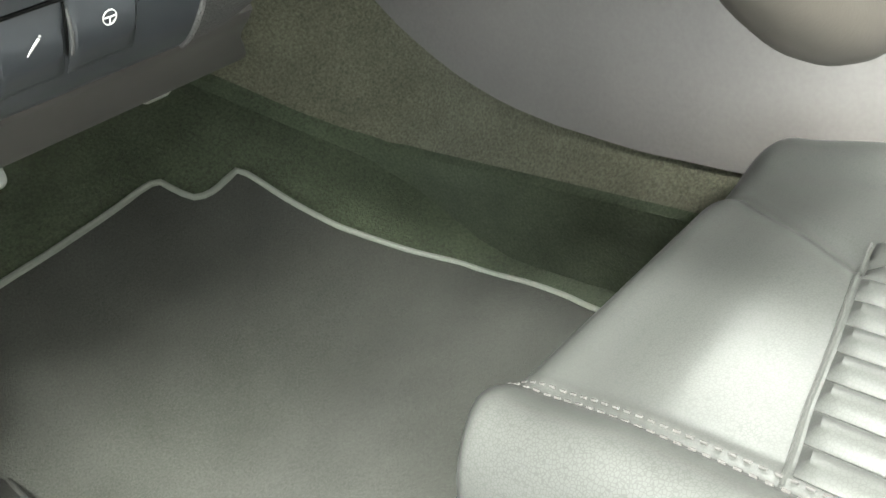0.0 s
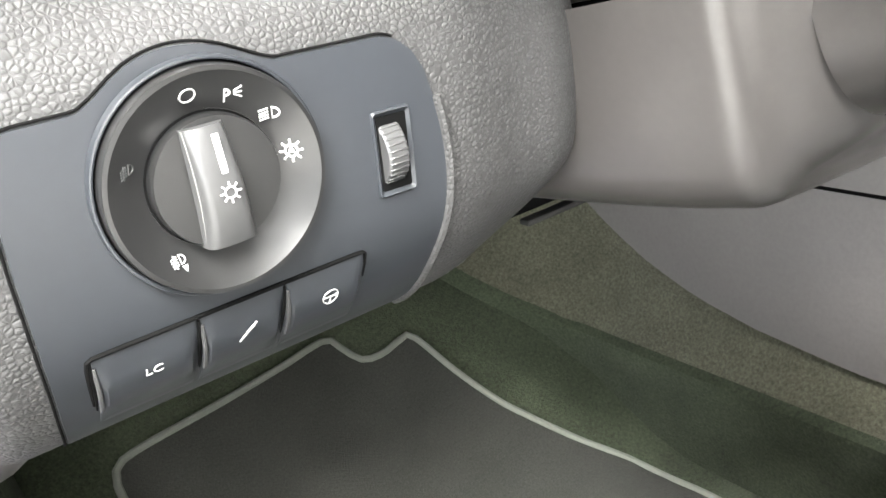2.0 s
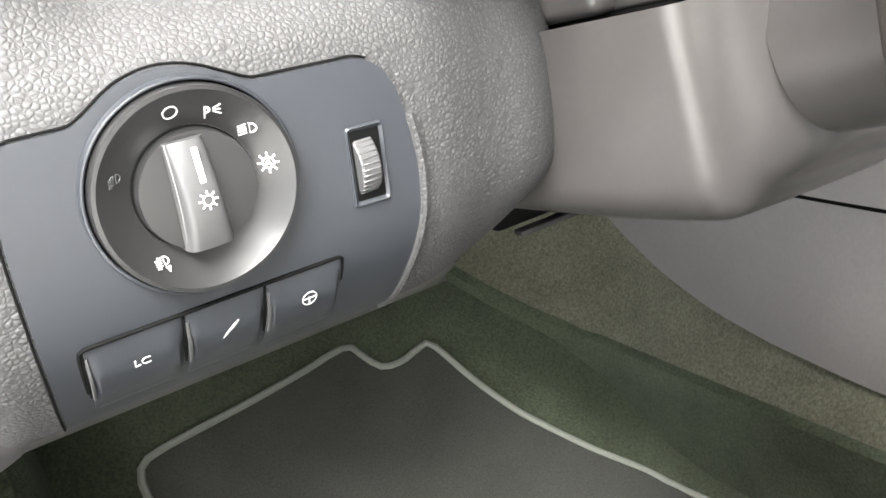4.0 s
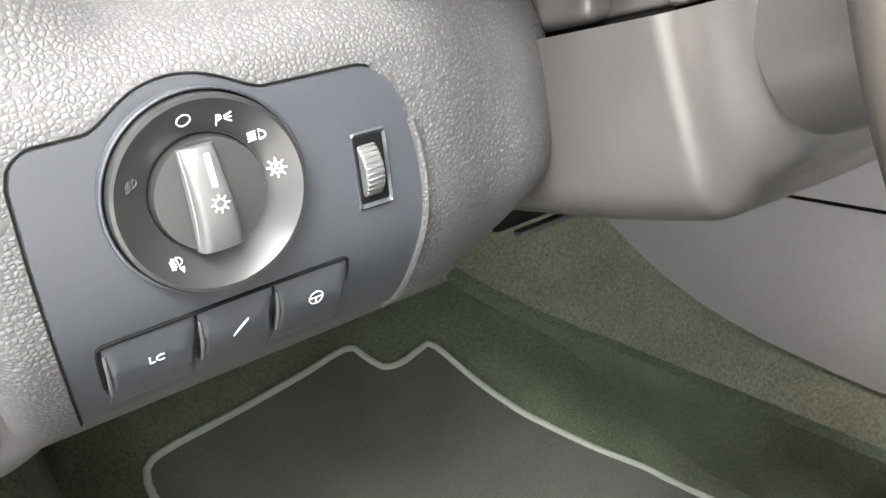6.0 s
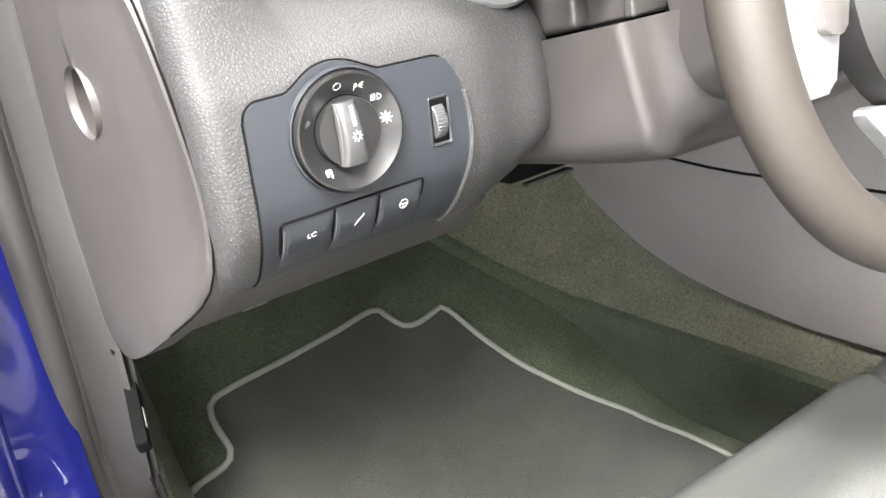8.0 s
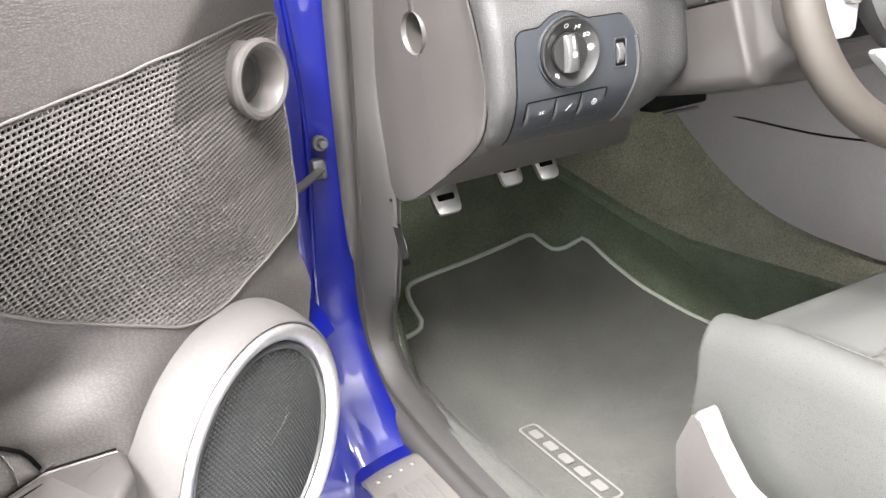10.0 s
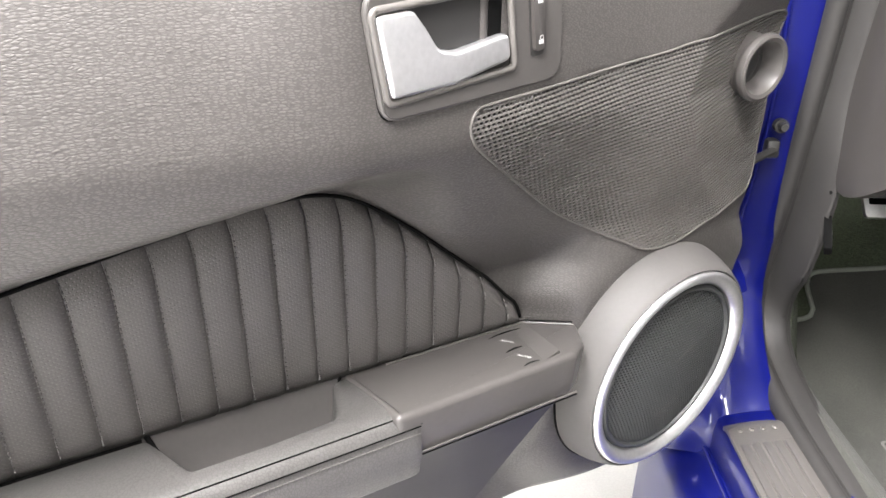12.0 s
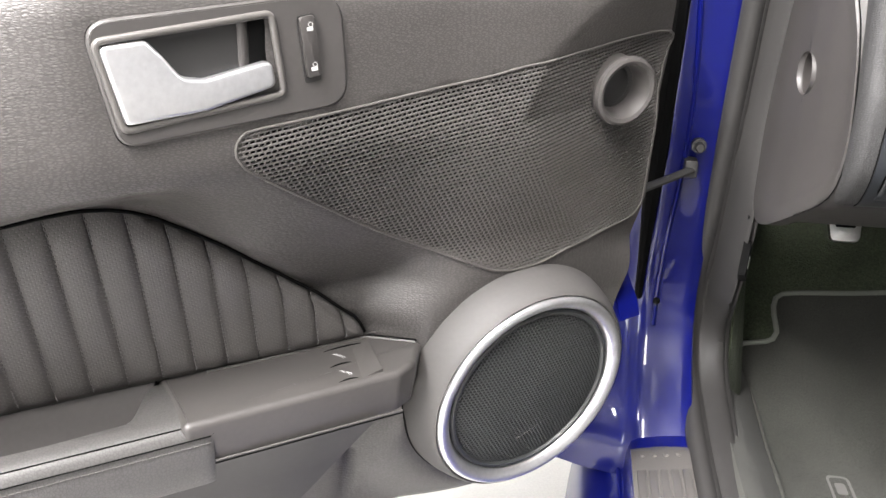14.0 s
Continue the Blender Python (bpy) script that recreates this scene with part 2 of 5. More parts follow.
def part(name, bm, mat, parent=None, label="", angle=40, flip=True):
    """Links a bmesh, given in world places, as one object, under parent if there is one."""
    if flip:
        bmesh.ops.recalc_face_normals(bm, faces=bm.faces)
    me = bpy.data.meshes.new(name)
    lo = Vector([min(v.co[i] for v in bm.verts) for i in range(3)])
    hi = Vector([max(v.co[i] for v in bm.verts) for i in range(3)])
    mid = (lo + hi) / 2
    for v in bm.verts:
        v.co -= mid
    bm.to_mesh(me)
    bm.free()
    me.materials.append(mat)
    me.polygons.foreach_set("use_smooth", [True] * len(me.polygons))
    me.set_sharp_from_angle(angle=radians(angle))
    ob = new(name, me)
    ob.location = mid
    if parent:
        ob.parent = parent
        ob.matrix_parent_inverse = world_of(parent).inverted()
    if label:
        tagged(ob, label)
    return ob


def xform(bm, m):
    bmesh.ops.transform(bm, matrix=m, verts=bm.verts)
    return bm


def join(a, b):
    """Adds b's mesh to a."""
    me = bpy.data.meshes.new("join")
    b.to_mesh(me)
    b.free()
    a.from_mesh(me)
    bpy.data.meshes.remove(me)
    return a


def rbox(lo, hi, r=0.002, seg=2):
    bm = bmesh.new()
    bmesh.ops.create_cube(bm, size=1)
    for v in bm.verts:
        v.co = Vector([lerp(lo[i], hi[i], v.co[i] + 0.5) for i in range(3)])
    if r:
        bmesh.ops.bevel(bm, geom=bm.edges[:], offset=r, segments=seg, affect="EDGES", profile=0.5)
    return bm


def grid(rows):
    """A sheet through rows of points."""
    bm = bmesh.new()
    vs = [[bm.verts.new(p) for p in row] for row in rows]
    for a, b in zip(vs, vs[1:]):
        for i in range(len(a) - 1):
            bm.faces.new((a[i], a[i + 1], b[i + 1], b[i]))
    return bm


def slab(rows, thick):
    """A sheet with thickness: the same rows shifted by the vector thick, edges closed."""
    bm = bmesh.new()
    t = Vector(thick)
    front = [[bm.verts.new(p) for p in row] for row in rows]
    back = [[bm.verts.new(Vector(p) + t) for p in row] for row in rows]
    for a, b in zip(front, front[1:]):
        for i in range(len(a) - 1):
            bm.faces.new((a[i], a[i + 1], b[i + 1], b[i]))
    for a, b in zip(back, back[1:]):
        for i in range(len(a) - 1):
            bm.faces.new((b[i], b[i + 1], a[i + 1], a[i]))
    loop = front[0] + [r[-1] for r in front[1:]] + front[-1][-2::-1] + [r[0] for r in front[-2:0:-1]]
    loopb = back[0] + [r[-1] for r in back[1:]] + back[-1][-2::-1] + [r[0] for r in back[-2:0:-1]]
    for i in range(len(loop)):
        j = (i + 1) % len(loop)
        bm.faces.new((loop[j], loop[i], loopb[i], loopb[j]))
    return bm


def tube(pts, r, seg=8, closed=False, flat=1.0):
    """A round cord along points; r may be a list."""
    pts = [Vector(p) for p in pts]
    n = len(pts)
    bm = bmesh.new()
    rings = []
    side = None
    for i, p in enumerate(pts):
        a = pts[i - 1] if (i > 0 or closed) else p
        b = pts[(i + 1) % n] if (i < n - 1 or closed) else p
        t = (b - a).normalized()
        if side is None:
            side = t.orthogonal().normalized()
        side = (side - t * side.dot(t)).normalized()
        up = t.cross(side)
        rr = r[i] if isinstance(r, (list, tuple)) else r
        rings.append([bm.verts.new(p + rr * (math.cos(k * math.tau / seg) * side + flat * math.sin(k * math.tau / seg) * up)) for k in range(seg)])
    m = n if closed else n - 1
    for i in range(m):
        a, b = rings[i], rings[(i + 1) % n]
        for k in range(seg):
            bm.faces.new((a[k], a[(k + 1) % seg], b[(k + 1) % seg], b[k]))
    if not closed:
        bm.faces.new(rings[0][::-1])
        bm.faces.new(rings[-1])
    return bm


def lathe(profile, m, seg=48, sweep=math.tau):
    """Turns (radius, height) points round the local z axis of the pose m."""
    bm = bmesh.new()
    rings = []
    for r, h in profile:
        if r < 1e-6:
            rings.append([bm.verts.new((0, 0, h))])
        else:
            rings.append([bm.verts.new((r * math.cos(k * math.tau / seg), r * math.sin(k * math.tau / seg), h)) for k in range(seg)])
    for a, b in zip(rings, rings[1:]):
        for k in range(seg):
            j = (k + 1) % seg
            if len(a) == 1 and len(b) > 1:
                bm.faces.new((a[0], b[j], b[k]))
            elif len(b) == 1 and len(a) > 1:
                bm.faces.new((a[k], a[j], b[0]))
            elif len(a) > 1:
                bm.faces.new((a[k], a[j], b[j], b[k]))
    return xform(bm, m)


def prism(poly, depth, m, r=0.0, seg=2):
    """A flat outline (x, y) in the pose m, raised by depth along its z, with rounded edges."""
    bm = bmesh.new()
    lo = [bm.verts.new((x, y, 0)) for x, y in poly]
    hi = [bm.verts.new((x, y, depth)) for x, y in poly]
    bm.faces.new(lo[::-1])
    top = bm.faces.new(hi)
    n = len(poly)
    for i in range(n):
        bm.faces.new((lo[i], lo[(i + 1) % n], hi[(i + 1) % n], hi[i]))
    if r:
        bmesh.ops.bevel(bm, geom=list(top.edges), offset=r, segments=seg, affect="EDGES", profile=0.5)
    return xform(bm, m)


def round_poly(pts, r, seg=5):
    """An outline with its corners rounded; r a number or a list."""
    out = []
    n = len(pts)
    for i in range(n):
        p0, p, p1 = (Vector((*pts[k % n], 0)) for k in (i - 1, i, i + 1))
        rr = r[i] if isinstance(r, (list, tuple)) else r
        a = (p0 - p).normalized()
        b = (p1 - p).normalized()
        half = max(a.angle(b) / 2, 0.05)
        cut = min(rr / math.tan(half), (p0 - p).length * 0.49, (p1 - p).length * 0.49)
        s, e = p + a * cut, p + b * cut
        for k in range(seg + 1):
            t = k / seg
            q = (1 - t) ** 2 * s + 2 * t * (1 - t) * p + t * t * e
            out.append((q.x, q.y))
    return out


def frame_of(o, ax, ay):
    """A pose at o whose x and y run along ax and ay."""
    ax, ay = Vector(ax).normalized(), Vector(ay).normalized()
    az = ax.cross(ay).normalized()
    ay = az.cross(ax)
    return Matrix.Translation(Vector(o)) @ Matrix((ax, ay, az)).transposed().to_4x4()


def frame_poly(outer, inner, depth, m):
    """A flat frame between two outlines of the same count."""
    bm = bmesh.new()
    rows = []
    for pts, z in ((outer, 0), (outer, depth), (inner, depth), (inner, 0)):
        rows.append([bm.verts.new((x, y, z)) for x, y in pts])
    n = len(outer)
    for k in range(4):
        a, b = rows[k], rows[(k + 1) % 4]
        for i in range(n):
            bm.faces.new((a[i], a[(i + 1) % n], b[(i + 1) % n], b[i]))
    return xform(bm, m)


def letters(name, text, size, m, mat, parent, label=""):
    """Raised lettering in the built-in font."""
    cu = bpy.data.curves.new(name, "FONT")
    cu.body, cu.size, cu.extrude, cu.align_x, cu.align_y = text, size, 0.00015, "CENTER", "CENTER"
    ob = bpy.data.objects.new(name, cu)
    me = bpy.data.meshes.new_from_object(ob)
    bpy.data.objects.remove(ob)
    bm = bmesh.new()
    bm.from_mesh(me)
    bpy.data.meshes.remove(me)
    return part(name, xform(bm, m), mat, parent, label)

# ---- the room ----


def room():
    floor = thing("floor", (0, 0, 0), "pale glossy square showroom floor tiles", "floor", kind="structure")
    part("tile_bed", rbox((-5, -5, -0.2), (5, 5, -0.004), 0), GROUT, floor)
    for nm, lo, hi in (("wall_west", (-5.2, WIN[1], 0), (-5, 5, 3.1)), ("wall_west_2", (-5.2, -5, 0), (-5, WIN[0], 3.1)), ("wall_west_3", (-5.2, WIN[0], 0), (-5, WIN[1], WIN[2])), ("wall_west_4", (-5.2, WIN[0], WIN[3]), (-5, WIN[1], 3.1)), ("wall_east", (5, -5, 0), (5.2, 5, 3.1)),
                       ("wall_north", (-5.2, 5, 0), (5.2, 5.2, 3.1)), ("wall_south", (-5.2, -5.2, 0), (5.2, -5, 3.1))):
        tagged(part(nm, rbox(lo, hi, 0), WALLM), "plain white painted showroom wall", "wall", kind="structure")
    tagged(part("ceiling", rbox((-5.2, -5.2, 3.1), (5.2, 5.2, 3.3), 0), WALLM), "plain white showroom ceiling", "ceiling", kind="structure")
    # frame of the added window, out of view
    win = thing("added_window", (-5.1, -3, 0.5), "added unseen side window with slim grey frame", "window", kind="structure")
    for y in np.linspace(WIN[0], WIN[1], 4):
        part("mullion", rbox((-5.16, y - 0.03, WIN[2]), (-5.11, y + 0.03, WIN[3]), 0.004), WALLM, win)
    for z in (WIN[2], WIN[3] - 0.06):
        part("rail", rbox((-5.16, WIN[0], z), (-5.112, WIN[1], z + 0.06), 0.004), WALLM, win)
    for lx, ly in LAMPS:
        lamp = thing("ceiling_light", (lx, ly, 3.1), "long white ceiling light with glowing diffuser", "light", "ceiling lights")
        part("housing", rbox((lx - 0.22, ly - 1.05, 3.0), (lx + 0.22, ly + 1.05, 3.1), 0.005), WALLM, lamp)
        part("diffuser", rbox((lx - 0.18, ly - 1.01, 2.97), (lx + 0.18, ly + 1.01, 2.999), 0.004), GLOW, lamp)


room()

# ---- the car's floor and side ----
FLOOR_Z, CREASE_Y, TOE_Z = 0.29, 0.80, 0.49


def floor_height(y):
    """Flat floor that turns up into the toe board."""
    if y < CREASE_Y - 0.08:
        return FLOOR_Z
    if y < CREASE_Y + 0.08:
        t = (y - CREASE_Y + 0.08) / 0.16
        return FLOOR_Z + 0.16 * 0.5 * t * t
    return FLOOR_Z + 0.08 + (y - CREASE_Y - 0.08) * 1.0


car_floor = thing("car_floor", (0.5, 0.4, 0.25), "dark greenish-grey cut-pile carpet in driver's footwell", "carpet", kind="structure")


def carpet():
    ys = [-0.8 + 0.05 * i for i in range(44)]
    rows = [[(x, y, floor_height(y) - 0.012) for x in np.linspace(0.09, 1.2, 16)] for y in ys]
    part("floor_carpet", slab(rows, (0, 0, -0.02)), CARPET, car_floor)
    # tunnel: lower wall undercut to look shaded, a rolled shoulder, then a flatter shelf
    sect = soft_line([(0.862, 0.22), (0.846, 0.32), (0.829, 0.40), (0.823, 0.425), (0.8205, 0.434), (0.8225, 0.440), (0.832, 0.446), (0.858, 0.472), (0.89, 0.53), (0.91, 0.64), (0.94, 0.75)], 44)
    rows = []
    for y in list(np.linspace(-0.7, 0.84, 14)) + list(np.linspace(0.86, 1.35, 40)):
        dx = curve_at([(0.86, 0), (0.90, 0.006), (0.95, 0.028), (0.98, 0.052), (1.02, 0.093), (1.06, 0.130), (1.10, 0.168), (1.35, 0.40)], y)
        dz = curve_at([(0.86, 0), (0.92, 0.008), (0.95, 0.022), (0.98, 0.040), (1.02, 0.078), (1.06, 0.118), (1.10, 0.158), (1.35, 0.40)], y)
        rows.append([(p.x - dx, y, p.y + dz) for p in [Vector((q[0], q[1])) for q in sect]])
    edge = next(i for i, q in enumerate(sect) if q[1] > 0.443)
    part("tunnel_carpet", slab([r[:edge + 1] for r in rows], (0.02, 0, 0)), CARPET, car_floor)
    # lit copy of the carpet starts at the shoulder
    part("lit_shelf_carpet", slab([r[edge:] for r in rows], (0.02, 0, 0)), LITPILE, car_floor, "shelf carpet coloured lighter and browner for the light on it")
    # sloping carpet edge inside the sill
    fall = soft_line([(0.074, 0.452, 0), (0.100, 0.437, 0), (0.135, 0.392, 0), (0.160, 0.358, 0), (0.169, 0.340, 0), (0.173, 0.300, 0), (0.174, 0.27, 0)], 16)
    rows = [[(p.x, y, p.y + 0.02 * smooth(0.70, 0.92, y)) for p in fall] for y in np.linspace(-0.6, 0.90, 30)]
    # darker mat pile instead of carpet, standing in for shade on the slope
    part("sill_carpet", slab(rows, (-0.01, 0, -0.01)), MATPILE, car_floor)
    part("sill_carpet_edge", tube([(0.166, y, 0.349 + 0.02 * smooth(0.70, 0.92, y)) for y in np.linspace(-0.6, 0.90, 30)], 0.004, 8), MATPILE, car_floor)
    # kick wall beside the sill
    rows = []
    for y in np.linspace(-0.6, 1.3, 24):
        rows.append([(0.095 + q * 0.05, y, lerp(lerp(0.375, 0.80, smooth(0.74, 0.80, y)), 0.27, q)) for q in np.linspace(0, 1, 8)])
    part("kick_carpet", slab(rows, (-0.02, 0, 0)), CARPET, car_floor)


carpet()


def floor_mat():
    mat = thing("floor_mat", (0.5, 0.6, FLOOR_Z), "charcoal carpet floor mat with pale grey piped edge", "floor mat")
    edge = [(0.130, -0.02), (0.128, 0.30), (0.126, 0.60), (0.124, 0.80), (0.126, 0.91), (0.145, 0.933), (0.197, 0.942), (0.213, 0.954), (0.209, 0.980), (0.213, 1.002), (0.240, 1.011),
            (0.35, 1.018), (0.438, 1.025), (0.483, 1.030), (0.508, 1.029), (0.519, 1.014), (0.534, 0.999), (0.562, 0.996), (0.595, 1.001), (0.614, 0.998), (0.641, 0.95), (0.673, 0.905), (0.70, 0.878), (0.738, 0.838), (0.782, 0.78), (0.799, 0.70), (0.800, 0.62), (0.793, 0.56), (0.785, 0.40), (0.77, 0.0), (0.5, -0.03)]
    line = soft_line([(x, y, 0) for x, y in edge], 260, True)
    bm = bmesh.new()
    vs = [bm.verts.new((p.x, p.y, 0)) for p in line]
    f = bm.faces.new(vs)
    bmesh.ops.triangulate(bm, faces=[f])
    for cut in np.linspace(0.0, 1.08, 28):
        bmesh.ops.bisect_plane(bm, geom=bm.verts[:] + bm.edges[:] + bm.faces[:], plane_co=(0, cut, 0), plane_no=(0, 1, 0))
    for v in bm.verts:
        v.co.z = floor_height(v.co.y) + 0.002
    part("mat_surface", bm, MATPILE, mat)
    part("piping", tube([(p.x, p.y, floor_height(p.y) + 0.002) for p in line], 0.0048, 8, True), PIPING, mat, "pale grey piped edge")
    # stitched badge: a rounded outline with plain bars inside
    m = frame_of((0.286, 0.61, FLOOR_Z + 0.004), (-0.02, -1, 0), (1, -0.02, 0))
    out = round_poly([(-0.13, -0.018), (0.13, -0.018), (0.13, 0.018), (-0.13, 0.018)], 0.012)
    inn = round_poly([(-0.126, -0.014), (0.126, -0.014), (0.126, 0.014), (-0.126, 0.014)], 0.009)
    badge = part("badge", frame_poly(out, inn, 0.0015, m), BADGE, mat, "stitched outline badge with plain bars")
    for i in range(5):
        x = -0.095 + i * 0.046
        part("badge_bar", prism(round_poly([(x - 0.015, -0.008), (x + 0.015, -0.008), (x + 0.015, 0.008), (x - 0.015, 0.008)], 0.005), 0.0015, m), BADGE, badge)


floor_mat()


def console():
    c = thing("centre_console", (0.95, 0.5, 0.5), "grey moulded plastic side panel of the centre console", "console")
    # side panel with a curved lower edge
    low = [(-0.5, 0.49), (0.2, 0.49), (0.52, 0.498), (0.638, 0.512), (0.72, 0.53), (0.79, 0.557), (0.84, 0.585), (0.885, 0.615), (0.96, 0.68), (1.05, 0.77)]
    rows = []
    for y in np.linspace(-0.5, 1.05, 50):
        z0 = curve_at(low, y)
        rows.append([(0.854 + 0.05 * q - 0.006 * math.sin(q * math.pi), y, lerp(z0, 0.86, q)) for q in np.linspace(0, 1, 10)])
    part("side_panel", slab(rows, (0.03, 0, 0)), CONSOLE, c)
    # seam and upper panel
    rows = []
    for y in np.linspace(-0.5, 0.97, 30):
        rows.append([(0.872 + 0.04 * q, y, lerp(0.690 + 0.02 * smooth(0.6, 0.9, y), 1.0, q)) for q in np.linspace(0, 1, 6)])
    part("upper_panel", slab(rows, (0.03, 0, 0)), CONSOLE, c)
    part("seam", tube([(0.872, y, 0.689 + 0.02 * smooth(0.6, 0.9, y)) for y in np.linspace(-0.5, 0.97, 30)], 0.0022, 6), BLACK, c)


console()


def pedals():
    for i, (x, y, z, w) in enumerate(((0.291, 0.95, 0.661, 0.061), (0.425, 0.95, 0.683, 0.052), (0.503, 0.95, 0.678, 0.052))):
        p = thing("pedal", (x, y, z), "brushed metal pedal with dark rubber inset", "pedal", "foot pedals")
        m = frame_of((x, y, z), (1, 0, 0), (0, 0.55, 1))
        out = round_poly([(-w / 2, 0.045), (-w * 0.38, -0.03), (w * 0.38, -0.03), (w / 2, 0.045)], 0.01)
        part("pad", prism(out, 0.01, m, 0.002), METAL, p)
        part("rubber_inset", prism(round_poly([(-w * 0.28, 0.006), (-w * 0.26, -0.006), (w * 0.26, -0.006), (w * 0.28, 0.006)], 0.003), 0.0108, m), BLACK, p)
        part("arm", tube([(x, y + 0.012, z + 0.02), (x, y + 0.06, z + 0.10), (x, y + 0.09, z + 0.25)], 0.008, 8), DARK, p)


pedals()


def body_side():
    side = thing("body_side", (-0.02, 0.6, 0.3), "glossy deep blue painted door jamb and sill", "car body", kind="structure")
    # jamb: turned section that flares into the sill
    sect = [(0.030, 0.70), (0.026, 0.68), (0.02, 0.668), (-0.02, 0.668), (-0.055, 0.668), (-0.075, 0.69), (-0.13, 0.705), (-0.19, 0.73)]
    line = soft_line([(x, y, 0) for x, y in sect], 28)
    rows = []
    for z in np.linspace(0.36, 1.45, 60):
        flare = 0.175 * (1 - smooth(0.40, 0.66, z)) ** 2 - 0.012
        lean = 0.25 * (max(z, 0.5) - 0.70)
        rib = 0.45 * (0.008 * math.exp(-((z - 0.78) / 0.022) ** 2) - 0.012 * math.exp(-((z - 0.92) / 0.05) ** 2) + 0.010 * math.exp(-((z - 0.62) / 0.04) ** 2) - 0.008 * math.exp(-((z - 0.70) / 0.02) ** 2))
        rows.append([(p.x, p.y - flare + lean * -1 + rib * smooth(0.012, -0.03, p.x), z) for p in line])
    part("jamb", slab(rows, (0.0, 0.05, 0)), BLUE, side)
    # pressed edge that wanders down the jamb
    edge = [(-0.034 + 0.010 * math.sin(9 * z) + 0.008 * smooth(0.75, 0.55, z), 0.666 - 0.175 * (1 - smooth(0.40, 0.66, z)) ** 2 + 0.010 - 0.25 * (max(z, 0.5) - 0.70), z) for z in np.linspace(0.56, 1.45, 40)]
    part("flange", tube(edge, 0.0035, 8), BLUE, side)
    part("plug", lathe([(0, 0.002), (0.004, 0.0015), (0.0055, 0)], frame_of((-0.035, 0.692, 0.600), (1, 0, 0), (0, 0.25, 1)), 16), BLACK, side)
    # sill under the door: an outer step with a pressed ridge, then the flat under the plate
    sill = [(-0.150, 0.18), (-0.142, 0.28), (-0.130, 0.335), (-0.112, 0.352), (-0.088, 0.357), (-0.079, 0.366), (-0.073, 0.371), (-0.068, 0.376), (-0.066, 0.405), (-0.060, 0.428), (-0.045, 0.434), (0.030, 0.440), (0.07, 0.43), (0.085, 0.30)]
    line = soft_line([(x, 0, z) for x, z in sill], 44)
    rows = [[(p.x, y, p.z) for p in line] for y in np.linspace(-1.6, 0.70, 24)]
    part("sill", slab(rows, (0.01, 0, -0.01)), BLUE, side)
    part("sill_ridge", tube([(-0.074, y, 0.3715) for y in np.linspace(-1.6, 0.62, 12)], 0.0035, 8), BLUE, side)
    # black strip put in for the shade between door edge and jamb
    part("jamb_shade_strip", tube([(-0.062, 0.678 - 0.25 * (z - 0.70), z) for z in np.linspace(0.60, 1.45, 20)], [float(0.006 + 0.010 * smooth(0.6, 0.9, z)) for z in np.linspace(0.60, 1.45, 20)], 8), BLACK, side, "black strip standing in for shade on the jamb")
    part("check_bracket", rbox((-0.026, 0.622, 0.812), (-0.008, 0.65, 0.838), 0.004), DARK, side)
    part("bolt", lathe([(0, 0.012), (0.005, 0.012), (0.0065, 0.008), (0.0065, 0), (0.010, 0), (0.010, -0.012)], frame_of((-0.010, 0.622, 0.858), (1, 0, 0), (0, 0, 1)), 12), DARK, side)
    return side


body = body_side()


def check_strap():
    s = thing("door_check_strap", (-0.02, 0.62, 0.82), "dark metal door check strap reaching to the jamb", "door strap")
    part("strap", tube([(-0.015, 0.625, 0.825), (-0.06, 0.585, 0.815), (-0.13, 0.52, 0.80)], 0.006, 8, flat=0.6), DARK, s)


check_strap()


def scuff_plate():
    p = thing("scuff_plate", (-0.03, 0.2, 0.44), "ribbed grey plastic sill plate", "sill plate")

    def lay(x):
        return 0.4400 + 0.17 * (x + 0.062)
    rows = [[(x, y, lay(x) + 0.003 * math.sin(q * math.pi) - 0.006 * smooth(0.52, 0.535, y)) for q, x in zip(np.linspace(0, 1, 9), np.linspace(-0.064, 0.014, 9))] for y in list(np.linspace(-1.4, 0.50, 20)) + [0.515, 0.525, 0.532, 0.536]]
    part("plate", slab(rows, (0, 0, -0.006)), TRIM, p)
    for i in range(5):
        x = -0.053 + i * 0.0145
        bm = rbox((x - 0.0056, -1.38, 0.0), (x + 0.0056, 0.470, 0.0026), 0.0012)
        for v in bm.verts:
            v.co.z += lay(v.co.x) + 0.0018
        part("rib", bm, TRIM, p)
    for i in range(4):
        part("peg", lathe([(0, 0.003), (0.003, 0.002), (0.004, 0)], pose(-0.050 + i * 0.016, 0.505, lay(-0.050 + i * 0.016) + 0.0025), 10), TRIM, p)


scuff_plate()


